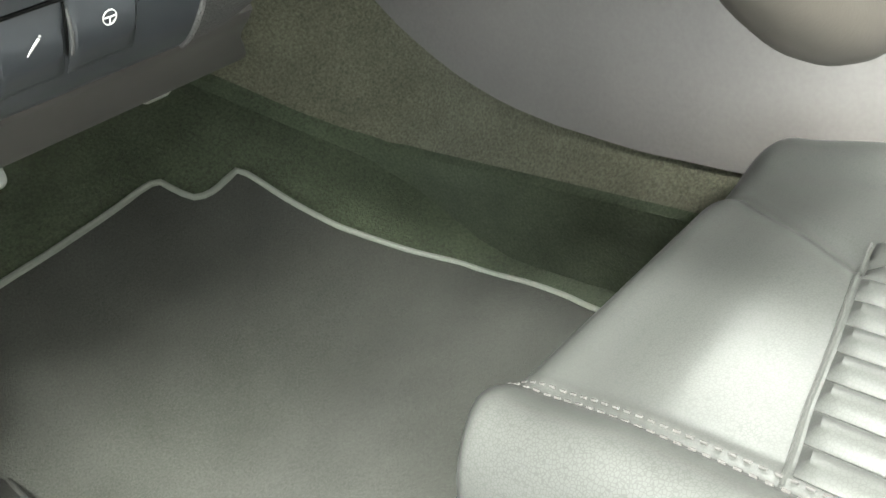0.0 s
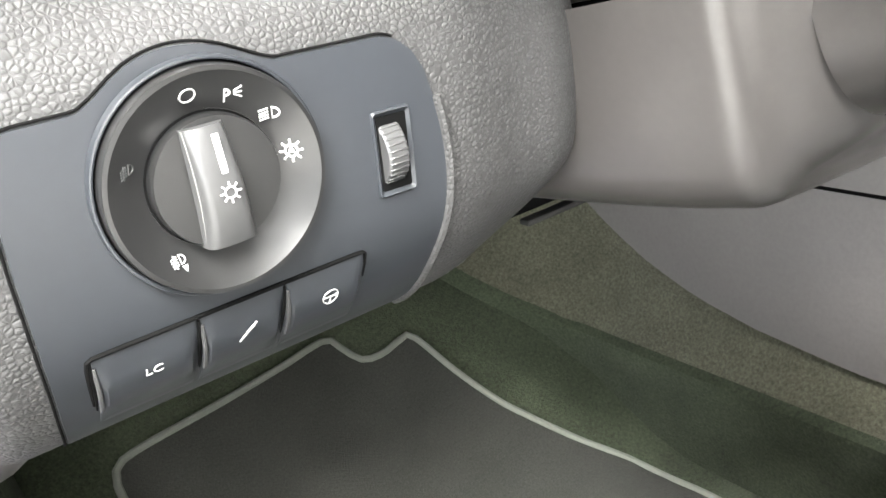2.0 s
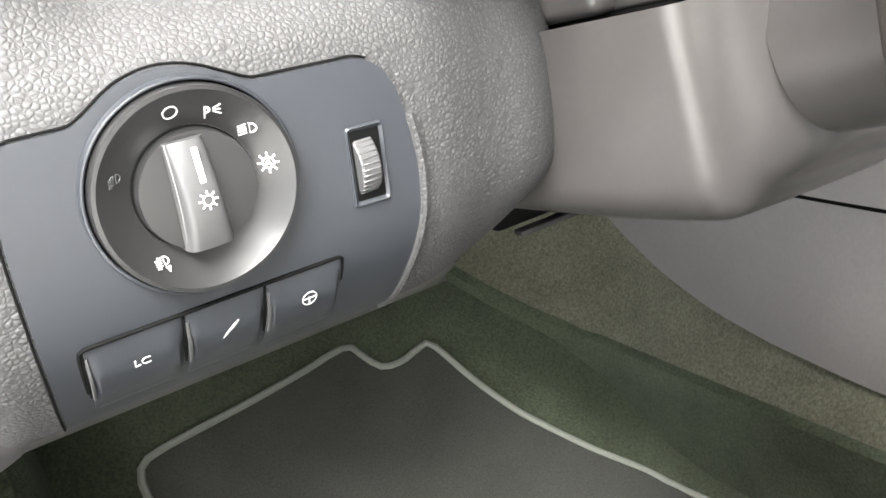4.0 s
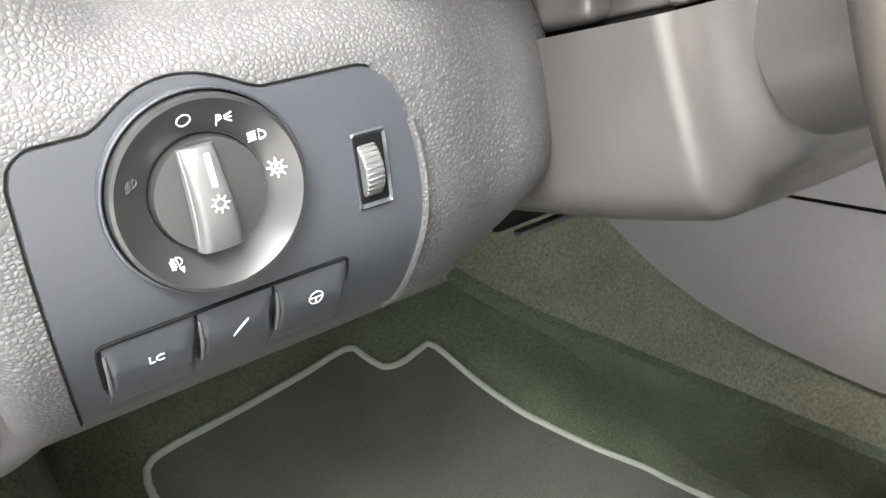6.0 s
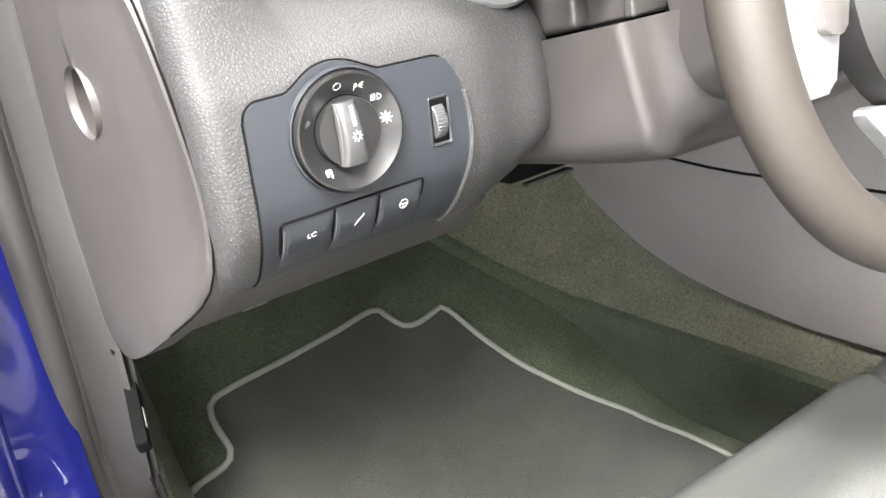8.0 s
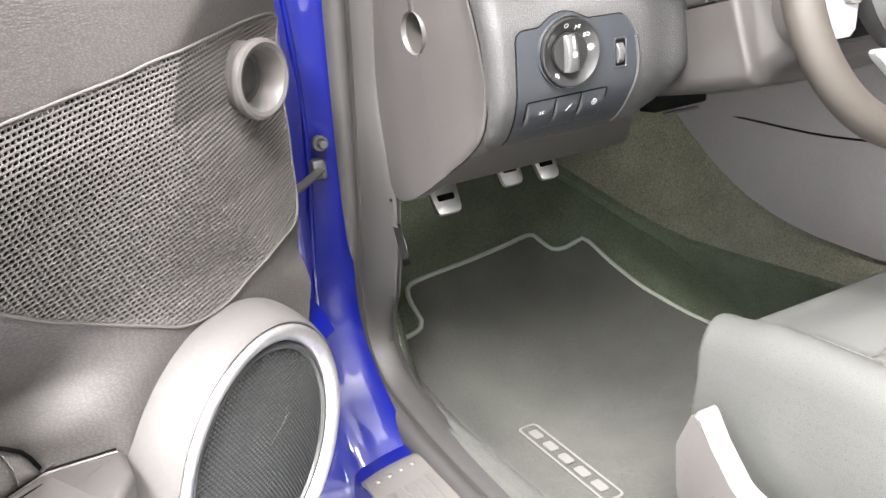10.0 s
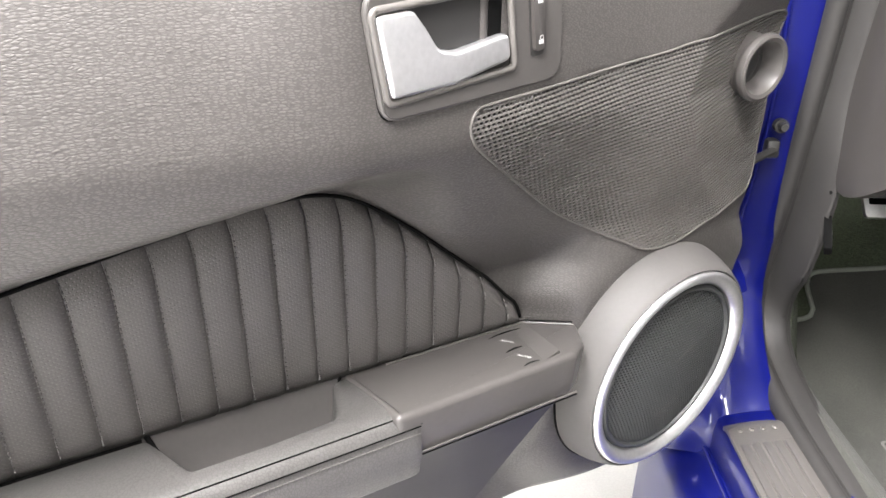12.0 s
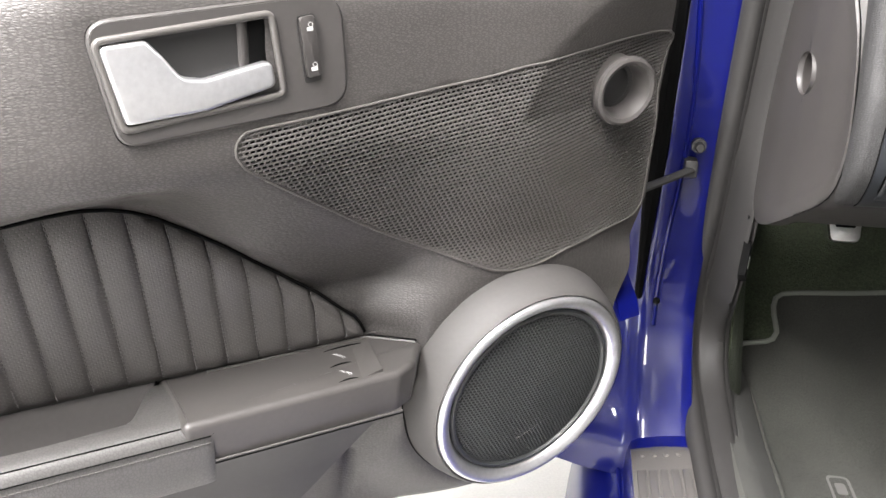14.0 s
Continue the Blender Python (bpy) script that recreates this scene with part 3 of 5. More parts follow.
def seal_trim():
    """The grey pillar trim with its soft weather strip, from the pillar round into the sill."""
    t = thing("pillar_trim", (0.04, 0.6, 0.4), "grey plastic pillar trim with soft rubber door seal", "door seal")
    way = [(0.022, 0.46, 1.5), (0.022, 0.53, 1.2), (0.021, 0.610, 0.92), (0.020, 0.672, 0.725), (0.020, 0.712, 0.637), (0.020, 0.728, 0.570), (0.020, 0.722, 0.520), (0.021, 0.690, 0.488), (0.022, 0.63, 0.470), (0.022, 0.55, 0.4585), (0.022, 0.42, 0.452), (0.022, 0.1, 0.449), (0.022, -1.4, 0.448)]
    line = soft_line(way, 110)
    # a rolled seal at the opening, a groove, then the flat of the trim
    lip = [(-0.004, -0.034), (-0.007, -0.016), (-0.005, -0.004), (0.002, 0.003), (0.011, 0.003), (0.018, -0.003), (0.0215, -0.008), (0.026, -0.008), (0.036, -0.006), (0.052, -0.007), (0.062, -0.014), (0.066, -0.036)]
    strips = []
    for i, p in enumerate(line):
        tan = (line[min(i + 1, len(line) - 1)] - line[max(i - 1, 0)]).normalized()
        out = tan.cross(Vector((1, 0, 0))).normalized()  # towards the opening
        up = smooth(0.50, 0.66, p.z)
        turn = up * lerp(0.030, 0.080, smooth(0.94, 0.77, p.z))
        pts = []
        for dx, dn in lip:
            k = max(dx - 0.020, 0) / 0.046
            pts.append(p + Vector((dx - 0.016 * k * up, 0, 0)) + out * (dn + turn * k))
        strips.append(soft_line(pts, 40))
    part("trim_strip", slab(strips, (0.008, 0.008, -0.006)), RUBBER, t)
    # hood release, a dark lever with a pale mark
    m = frame_of((0.0655, 0.594, 0.7115), (0.012, 0.047, 0.036), (-0.25, -0.55, 0.80))
    lever = part("release_lever", prism(round_poly([(-0.031, -0.0075), (0.031, -0.0075), (0.029, 0.0075), (-0.029, 0.0075)], 0.003), 0.010, m @ Matrix.Translation((0, 0, -0.006)), 0.002), BLACK, t, "black release lever with a pale mark")
    part("mark", prism([(-0.012, -0.003), (0.006, -0.003), (0.006, 0.002), (-0.012, 0.002)], 0.0006, m @ Matrix.Translation((0, 0, 0.0041))), PIPING, lever)


seal_trim()


def roof():
    """Unseen roof slab, added to keep ceiling light off the cabin."""
    rows = [[(x, y, 1.34 + 0.03 * math.sin(math.pi * (x - 0.1) / 1.4)) for x in np.linspace(0.29, 1.5, 12)] for y in np.linspace(-1.6, 0.30, 8)]
    tagged(part("roof_shade_slab", slab(rows, (0, 0, 0.03)), WALLM), "unseen roof slab added to shade the cabin", "roof", kind="structure")


roof()

# ---- dash ----
PROFILE = [(0.72, 0.856), (0.60, 0.850), (0.50, 0.846), (0.45, 0.8435), (0.418, 0.847), (0.394, 0.860), (0.374, 0.882), (0.363, 0.905), (0.358, 0.94), (0.358, 0.97), (0.362, 0.988), (0.378, 1.003), (0.42, 1.022), (0.47, 1.05), (0.52, 1.10), (0.60, 1.12)]
PROF = soft_line([(0, y, z) for y, z in PROFILE], 200)


def face_y(z):
    """How far forward the dash face lies at height z."""
    for a, b in zip(PROF[30:], PROF[31:]):
        if a.z <= z <= b.z:
            return lerp(a.y, b.y, (z - a.z) / max(b.z - a.z, 1e-9))
    return PROF[-1].y


dash = thing("dashboard", (0.23, 0.5, 0.8), "grey leather-grained moulded dashboard end", "dashboard")


def dash_body():
    rows = []
    left, right = 0.105, 0.390
    for p in PROF[::2]:
        # the corner to the steering column draws in towards the bottom
        drop = smooth(0.90, 0.845, p.z)
        r_end = right - 0.012 * drop - 0.012 * smooth(0.955, 1.0, p.z)
        row = [(left + 0.004, p.y + 0.06, p.z)] + [(left + 0.014 * (1 - math.cos(math.pi / 2 * k / 6)), p.y + 0.02 * (1 - math.sin(math.pi / 2 * k / 6)), p.z) for k in range(7)]
        for x in np.linspace(left + 0.014, r_end - 0.05, 34)[1:]:
            row.append((x, p.y + 0.010 * smooth(0.29, 0.34, x), p.z))
        if p.z > 0.985 and p.y < 0.52:
            tall = [(q, 1 - smooth(0.125, 0.185, q[0])) for q in row]
            row = [(q[0], lerp(q[1], 0.362 + (p.z - 0.985) * 0.4 + (q[1] - p.y if q[0] < 0.12 else 0), b), q[2] + 0.16 * b * (p.z - 0.985) / 0.1) for q, b in tall]
        for k in range(1, 11):
            a = math.pi / 2 * k / 10
            row.append((r_end - 0.05 + 0.05 * math.sin(a), p.y + 0.010 + 0.05 * (1 - math.cos(a)), p.z))
        row.append((r_end, p.y + 0.16, p.z))
        row = [(x, y, z + 0.016 * drop * smooth(0.30, 0.39, x)) for x, y, z in row]
        rows.append(row)
    bm = grid(rows)
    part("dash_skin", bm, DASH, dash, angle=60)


dash_body()


def end_cap():
    """The panel that closes the dash at the door, with a round finger hole."""
    outline = [(0.50, 1.30), (0.555, 1.08), (0.588, 0.94), (0.606, 0.81), (0.600, 0.780), (0.575, 0.772), (0.53, 0.785), (0.46, 0.82), (0.415, 0.848), (0.392, 0.878), (0.384, 0.92), (0.388, 0.97), (0.40, 1.03), (0.425, 1.10), (0.45, 1.20), (0.46, 1.30)]
    pts = soft_line([(y, z, 0) for y, z in outline], 70)
    poly = [(p.x, p.y) for p in pts]

    def cap_x(y):
        return curve_at([(0.38, 0.106), (0.404, 0.100), (0.44, 0.087), (0.48, 0.077), (0.54, 0.068), (0.605, 0.063), (0.7, 0.06)], y)
    cy, cz, cr = 0.485, 0.979, 0.024
    n = len(poly)
    rings = []
    for k in range(15):
        q = k / 14
        ring = []
        for y, z in poly:
            a = math.atan2(z - cz, y - cy)
            iy, iz = cy + cr * math.cos(a), cz + cr * math.sin(a)
            yy, zz = lerp(y, iy, q), lerp(z, iz, q)
            ring.append((cap_x(yy) + (0.0 if k else 0.003), yy if k > 1 else y + (0.0 if k == 0 else 0.0), zz))
        rings.append(ring)
    edge0 = [(x + 0.02, y, z) for x, y, z in rings[0]]
    rings = [edge0] + rings
    for dx, k in ((0.0006, 0.98), (0.0022, 0.93)):
        rings.append([(cap_x(cy) + dx, cy + cr * k * math.cos(math.atan2(z - cz, y - cy)), cz + cr * k * math.sin(math.atan2(z - cz, y - cy))) for y, z in poly])
    bm = grid([r + [r[0]] for r in rings])
    bmesh.ops.remove_doubles(bm, verts=bm.verts[:], dist=1e-6)
    part("end_cap", bm, CAP, dash, "smooth grey end cap with round finger hole", angle=50)
    # hole floor is coloured dark, its shade put into the material
    part("hole_floor", lathe([(0.0226, 0), (0.0208, -0.005), (0.0188, -0.011), (0.014, -0.017), (0.006, -0.0195), (0, -0.020)], frame_of((cap_x(cy) + 0.0018, cy, cz), (0, -1, 0), (0, 0, 1)), 32), HOLESHADE, dash, "finger hole floor coloured dark for its shade")
    rear = [p for p in pts if p.x < 0.475 and p.y < 1.2]
    part("cap_gap", tube([(cap_x(p.x) + 0.0012, p.x - 0.0012, p.y) for p in rear], 0.0008, 6), BLACK, dash)
    # black tube at the front edge, standing in for the shadow gap
    part("gap_shade", tube(soft_line([(0.072, 0.512, 1.28), (0.066, 0.566, 1.08), (0.064, 0.600, 0.94), (0.064, 0.617, 0.80), (0.067, 0.603, 0.768)], 24), 0.005, 8), BLACK, dash)


end_cap()


def lower_cover():
    # the cover under the dash falls forward to a lip, then rises out of sight
    sec = soft_line([(0, 0.428, 0.8470), (0, 0.436, 0.8400), (0, 0.455, 0.8295), (0, 0.50, 0.806), (0, 0.535, 0.789), (0, 0.55, 0.785), (0, 0.57, 0.786), (0, 0.63, 0.80), (0, 0.72, 0.84)], 36)
    rows = [[(x - 0.055 * smooth(0.555, 0.43, p.y) * smooth(0.25, 0.388, x), p.y, p.z) for p in sec] for x in np.linspace(0.098, 0.388, 40)]
    part("under_cover", slab(rows, (0, 0, 0.006)), CAP, dash)
    # solid black block put where the opening is only deep shade
    part("cover_gap_shade", rbox((0.402, 0.488, 0.827), (0.492, 0.56, 0.862), 0.004), BLACK, dash)
    part("cover_clip", rbox((0.415, 0.480, 0.822), (0.47, 0.489, 0.826), 0.0012), DARK, dash)


lower_cover()


def dash_right():
    """The dash carries on past the column, added out of view to shade the footwell."""
    rows = []
    for p in PROF[::8]:
        rows.append([(x, p.y + 0.12, max(p.z, 0.84)) for x in np.linspace(0.33, 1.6, 10)])
    part("far_dash", slab(rows, (0, 0.02, 0)), DASH, dash)
    rows = [[(x, y, 1.10 + 0.02 * math.sin(x * 2)) for x in np.linspace(0.09, 1.6, 10)] for y in np.linspace(0.55, 1.4, 8)]
    part("dash_top", slab(rows, (0, 0, -0.02)), DASH, dash)


dash_right()


def air_vent():
    v = thing("air_vent", (0.245, 0.44, 1.02), "round dashboard air vent with pale satin ring", "air vent")
    m = frame_of((0.238, 0.422, 1.072), (1, 0, 0), (0, 0.40, 1))
    part("shadow_ring", lathe([(0.0625, -0.03), (0.0625, -0.006), (0.0600, -0.006)], m, 64), BLACK, v)
    part("ring", lathe([(0.060, -0.03), (0.060, 0.0), (0.058, 0.005), (0.052, 0.007), (0.044, 0.002), (0.042, -0.02)], m, 64), SILVER, v)
    part("well", lathe([(0.043, -0.005), (0.038, -0.03), (0, -0.03)], m, 32), BLACK, v)
    for i in range(4):
        h = -0.024 + i * 0.016
        w = math.sqrt(max(0.040 ** 2 - h * h, 0))
        part("slat", xform(rbox((-w, h - 0.002, -0.02), (w, h + 0.002, -0.006), 0.001), m), DARK, v)
    c = thing("instrument_cluster", (0.336, 0.40, 0.98), "round gauge bezel with pale satin ring", "gauge")
    m = frame_of((0.336, 0.384, 1.037), (1, 0, 0), (0, 0.3, 1)) @ Matrix.Scale(0.80, 4)
    part("shadow_ring", lathe([(0.0665, -0.03), (0.0665, -0.003), (0.0640, -0.003)], m, 64), BLACK, c)
    part("bezel", lathe([(0.064, -0.03), (0.064, 0.0), (0.062, 0.004), (0.058, 0.005), (0.054, 0.0), (0.053, -0.015)], m, 64), SILVER, c)
    part("gauge_face", lathe([(0.054, -0.012), (0, -0.012)], m, 48), BLACK, c)


air_vent()

# ---- light switch panel ----
DC = Vector((0.1922, 0.941))  # centre of the dial, across and up
switch = thing("light_switch_panel", (0.2, 0.36, 0.87), "blue-grey switch panel with rotary headlight dial and buttons", "switch panel")


def panel_left(z):
    return curve_at([(0.845, 0.1325), (0.87, 0.1305), (0.90, 0.1296), (0.93, 0.1298), (0.95, 0.1308), (0.98, 0.1325)], z)


def panel_right(z):
    return curve_at([(0.845, 0.2752), (0.862, 0.2756), (0.8765, 0.2768), (0.895, 0.2795), (0.905, 0.2808), (0.916, 0.2813), (0.926, 0.2810), (0.936, 0.2799), (0.946, 0.2781), (0.956, 0.2758), (0.98, 0.270)], z)


def panel_top(x):
    base = 0.9696 if x < 0.2 else 0.9712 - (x - 0.22) * 0.02
    d = x - DC.x
    arc = DC.y + math.sqrt(max(0.0409 ** 2 - d * d, 0)) if abs(d) < 0.0409 else 0
    # fillets where the arch meets the straight top
    k = max(0.006 - abs(arc - base), 0) / 0.006
    top = max(base, arc) + 0.0016 * k * k
    l, r = 0.132, 0.276
    for e, s in ((l, 1), (r, -1)):
        q = (x - e) * s
        rad = 0.010 if s > 0 else 0.014
        if q < rad:
            top -= rad - math.sqrt(max(rad ** 2 - (rad - q) ** 2, 0))
    return top


PANEL_LOW = 0.849


def panel_point(a, b, lift=0.0015):
    x0 = lerp(0.132, 0.276, a)
    zt = panel_top(x0)
    z = lerp(PANEL_LOW, zt, b)
    x = lerp(panel_left(z), panel_right(z), a)
    return Vector((x, face_y(z) - lift + 0.010 * smooth(0.29, 0.34, x), z))


def panel_plate():
    rows = [[panel_point(a, b) for a in np.linspace(0, 1, 90)] for b in np.linspace(0, 1, 60)]
    part("plate", slab(rows, (0, 0.004, 0)), PANEL, switch)
    # leather lip all round but the bottom
    lip = [panel_point(0, b, 0.001) + Vector((-0.0012, 0, 0)) for b in np.linspace(0, 1, 30)]
    lip += [panel_point(a, 1, 0.001) + Vector((-0.0012 * (1 - smooth(0, 0.07, a)), 0, 0.001 * smooth(0, 0.07, a))) for a in np.linspace(0.0, 0.95, 90)]
    pts = [lip[0]]
    for p in lip[1:]:
        if (p - pts[-1]).length > 0.0008:
            pts.append(p)
    part("edge_gap", tube(pts, 0.0005, 8), BLACK, switch)
    side = [panel_point(1, b, 0.0012) + Vector((0.0016, 0, 0)) for b in np.linspace(0.90, 0, 30)]
    part("side_lip", tube(side, 0.0021, 8), DASH, switch, "rolled leather-grained lip beside the panel")


panel_plate()


def face_pose(x, z, lift=0.0):
    """A pose on the dash face: x across, y up, z out to the driver."""
    dz = 0.004
    slope = (face_y(z + dz) - face_y(z - dz)) / (2 * dz)
    up = Vector((0, slope, 1)).normalized()
    out = Vector((1, 0, 0)).cross(up)
    o = Vector((x, face_y(z), z)) + out * lift
    return frame_of(o, (1, 0, 0), up)


def ring_bm(r, w, m, seg=28):
    out = [(r * math.cos(math.tau * k / seg), r * math.sin(math.tau * k / seg)) for k in range(seg)]
    return frame_poly(out, [(x * (1 - w / r), y * (1 - w / r)) for x, y in out], 0.0003, m)


def bar_bm(x0, y0, x1, y1, w, m):
    d = Vector((x1 - x0, y1 - y0)).normalized()
    s = Vector((-d.y, d.x)) * w / 2
    pts = [(x0 + s.x, y0 + s.y), (x0 - s.x, y0 - s.y), (x1 - s.x, y1 - s.y), (x1 + s.x, y1 + s.y)]
    return prism(pts, 0.0003, m)


def sun_icon(m, s=1.0, letter=False):
    bm = ring_bm(0.0020 * s, 0.0005 * s, m, 20)
    for k in range(8):
        a = math.tau * k / 8
        join(bm, bar_bm(0.0022 * s * math.cos(a), 0.0022 * s * math.sin(a), 0.0034 * s * math.cos(a), 0.0034 * s * math.sin(a), 0.00055 * s, m))
    if letter:
        join(bm, bar_bm(-0.0010 * s, -0.0011 * s, 0, 0.0012 * s, 0.0004 * s, m))
        join(bm, bar_bm(0.0010 * s, -0.0011 * s, 0, 0.0012 * s, 0.0004 * s, m))
        join(bm, bar_bm(-0.0006 * s, -0.0003 * s, 0.0006 * s, -0.0003 * s, 0.0004 * s, m))
    return bm


def lamp_icon(m, fog=False, arrow=False, turn=False):
    s = -1 if turn else 1
    pts = [(s * 0.0006, 0.0017)] + [(s * (0.0006 + 0.0022 * math.sin(a)), 0.0017 * math.cos(a)) for a in np.linspace(0.2, math.pi - 0.2, 10)] + [(s * 0.0006, -0.0017)]
    inn = [(lerp(0.0013 * s, x, 0.72), y * 0.72) for x, y in pts]
    bm = frame_poly(pts, inn, 0.0003, m)
    for k in range(4):
        y = -0.0014 + k * 0.0009
        join(bm, bar_bm(-s * 0.0002, y, -s * 0.0026, y - 0.0008, 0.00035, m))
    if fog:
        join(bm, bar_bm(-s * 0.0014, -0.0026, -s * 0.0012, 0.0018, 0.0004, m))
    if arrow:
        join(bm, prism([(0.0004, -0.0022), (0.0026, -0.0022), (0.0015, -0.0044)], 0.0003, m))
    return bm


def dial_switch():
    m = face_pose(DC.x, DC.y, 0.0)
    dial = part("dial_bezel", lathe([(0.0380, 0.001), (0.0379, 0.0036), (0.0376, 0.0044), (0.0371, 0.0046), (0.0366, 0.0044), (0.0365, 0.0030), (0.0364, 0.0010)], m, 96), PANEL, switch)
    part("dial_groove", lathe([(0.0365, 0.0018), (0.0348, 0.0018)], m, 96), BLACK, switch)
    face = part("dial_face", lathe([(0.0358, 0.001), (0.0357, 0.0080), (0.0354, 0.0089), (0.0340, 0.0092), (0.0225, 0.0020), (0.0217, 0.0019), (0.0215, 0.0010)], m, 96), DIAL, switch)
    part("knob_groove", lathe([(0.0216, 0.0019), (0.0206, 0.0019)], m, 72), BLACK, switch)
    knob = part("knob_disc", lathe([(0.0208, 0.001), (0.0207, 0.0062), (0.0203, 0.0072), (0.010, 0.0078), (0, 0.0078)], m, 72), DIAL, switch, "round turning knob with a raised grip")
    # the grip: a bar with a curved back, higher towards its foot
    rows = []
    for t in np.linspace(0, 1, 20):
        y = lerp(0.0186, -0.0190, t)
        w = lerp(0.0068, 0.0086, t)
        h = 0.0078 + 0.0068 * math.sin(math.pi * min(max(0.06 + 0.80 * t, 0), 1)) ** 0.8
        cx = -0.0022 + 0.0010 * t
        row = []
        for q in (-1, -0.97, -0.92, -0.85, -0.7, -0.5, -0.25, 0, 0.25, 0.5, 0.7, 0.85, 0.92, 0.97, 1):
            x = cx + w * q
            e = abs(q) ** 12
            row.append(m @ Vector((x, y, lerp(h + 0.0012 * (1 - q * q), 0.0070, e))))
        rows.append(row)
    grip = part("grip", slab(rows, m.to_3x3() @ Vector((0, 0, -0.004))), KNOB, knob, "raised grey grip bar", angle=50)
    # pale cord stands in for the bright glint on the left bevel
    part("grip_edge", tube([m @ Vector((-0.0022 + 0.0010 * t - lerp(0.0068, 0.0086, t) * 0.93, lerp(0.0184, -0.0186, t), 0.0086 + 0.0030 * math.sin(math.pi * t))) for t in np.linspace(0, 1, 14)], 0.00025, 6), BADGE, knob, "thin pale line along the grip")
    top = m @ Matrix.Translation((-0.0006, 0.0100, 0.0142)) @ pose(0, 0, 0, -8, 0, 0)
    part("pointer_line", prism(round_poly([(-0.0010, -0.0054), (0.0010, -0.0054), (0.0010, 0.0066), (-0.0010, 0.0066)], 0.0003), 0.0006, top), WHITE, knob, "white pointer line")
    part("sun_mark", sun_icon(m @ Matrix.Translation((-0.0006, -0.0012, 0.0160)), 1.0), WHITE, knob)
    # printed marks round the face
    def spot(x, z):
        # stands on the dished face, tilted with it
        v = Vector((x - DC.x, z - DC.y))
        h = lerp(0.0020, 0.0092, (v.length - 0.0225) / 0.0111) + 0.0003
        tip = Matrix.Rotation(math.atan(0.65), 4, Vector((v.y, -v.x, 0)))
        return m @ Matrix.Translation((v.x, v.y, h)) @ tip
    part("off_mark", ring_bm(0.0027, 0.0005, spot(0.189, 0.9685)), WHITE, face)
    pm = spot(0.2025, 0.9655)
    pb = bar_bm(-0.0022, -0.0026, -0.0018, 0.0022, 0.0005, pm)
    join(pb, xform(frame_poly(*[[(-0.0018 + r * math.sin(a) * 1.2, 0.0010 + r * math.cos(a)) for a in np.linspace(0, math.pi, 10)] for r in (0.0015, 0.0008)], 0.0003, Matrix.Identity(4)), pm))
    for dy in (-0.0012, 0.0002, 0.0016):
        join(pb, bar_bm(0.0008, 0.0006 + dy * 0.4, 0.0034, 0.0004 + dy * 1.5, 0.0005, pm))
    part("parking_mark", pb, WHITE, face)
    part("beam_mark", lamp_icon(spot(0.2135, 0.9570) @ Matrix.Scale(1.25, 4)), WHITE, face)
    part("auto_mark", sun_icon(spot(0.2185, 0.9430), 1.15, True), WHITE, face)
    part("fog_mark", lamp_icon(spot(0.1740, 0.9205), True, True), WHITE, face)
    part("faint_mark", lamp_icon(spot(0.1665, 0.9520), True), FAINT, face)


dial_switch()


def thumbwheel():
    out = [(0.2505, 0.9145), (0.2665, 0.9140), (0.2670, 0.9460), (0.2510, 0.9465)]
    m = face_pose(0.2588, 0.930, 0.0)
    loc = [(x - 0.2588, z - 0.930) for x, z in out]
    inn = [(x * 0.78, y * 0.86) for x, y in loc]
    o, i = round_poly(loc, 0.0015), round_poly(inn, 0.001)
    bm = bmesh.new()
    loops = [[bm.verts.new(m @ Vector((x, y, h))) for x, y in pts] for pts, h in ((o, 0.0010), (o, 0.0019), ([(x * 0.94, y * 0.96) for x, y in o], 0.0025), (i, 0.0012), (i, 0.0))]
    for la, lb in zip(loops, loops[1:]):
        for k in range(len(la)):
            bm.faces.new((la[k], la[(k + 1) % len(la)], lb[(k + 1) % len(la)], lb[k]))
    bez = part("wheel_bezel", bm, PANEL, switch)
    part("wheel_well", prism(i, 0.0016, m), BLACK, switch)
    wm = m @ Matrix.Translation((-0.0012, 0, -0.006)) @ pose(0, 0, 0, 0, 90, 0)
    wheel = part("thumbwheel", lathe([(0.0, -0.0042), (0.0125, -0.0042), (0.0132, -0.0034), (0.0132, 0.0034), (0.0125, 0.0042), (0, 0.0042)], wm, 40), KNOB, switch, "ribbed grey dimmer wheel")
    for k in range(36):
        a = math.tau * k / 36
        part("rib", xform(rbox((0.0126, -0.0004, -0.0040), (0.01345, 0.0004, 0.0040), 0.0003, 1), wm @ pose(0, 0, 0, 0, 0, math.degrees(a))), KNOB, wheel)


thumbwheel()


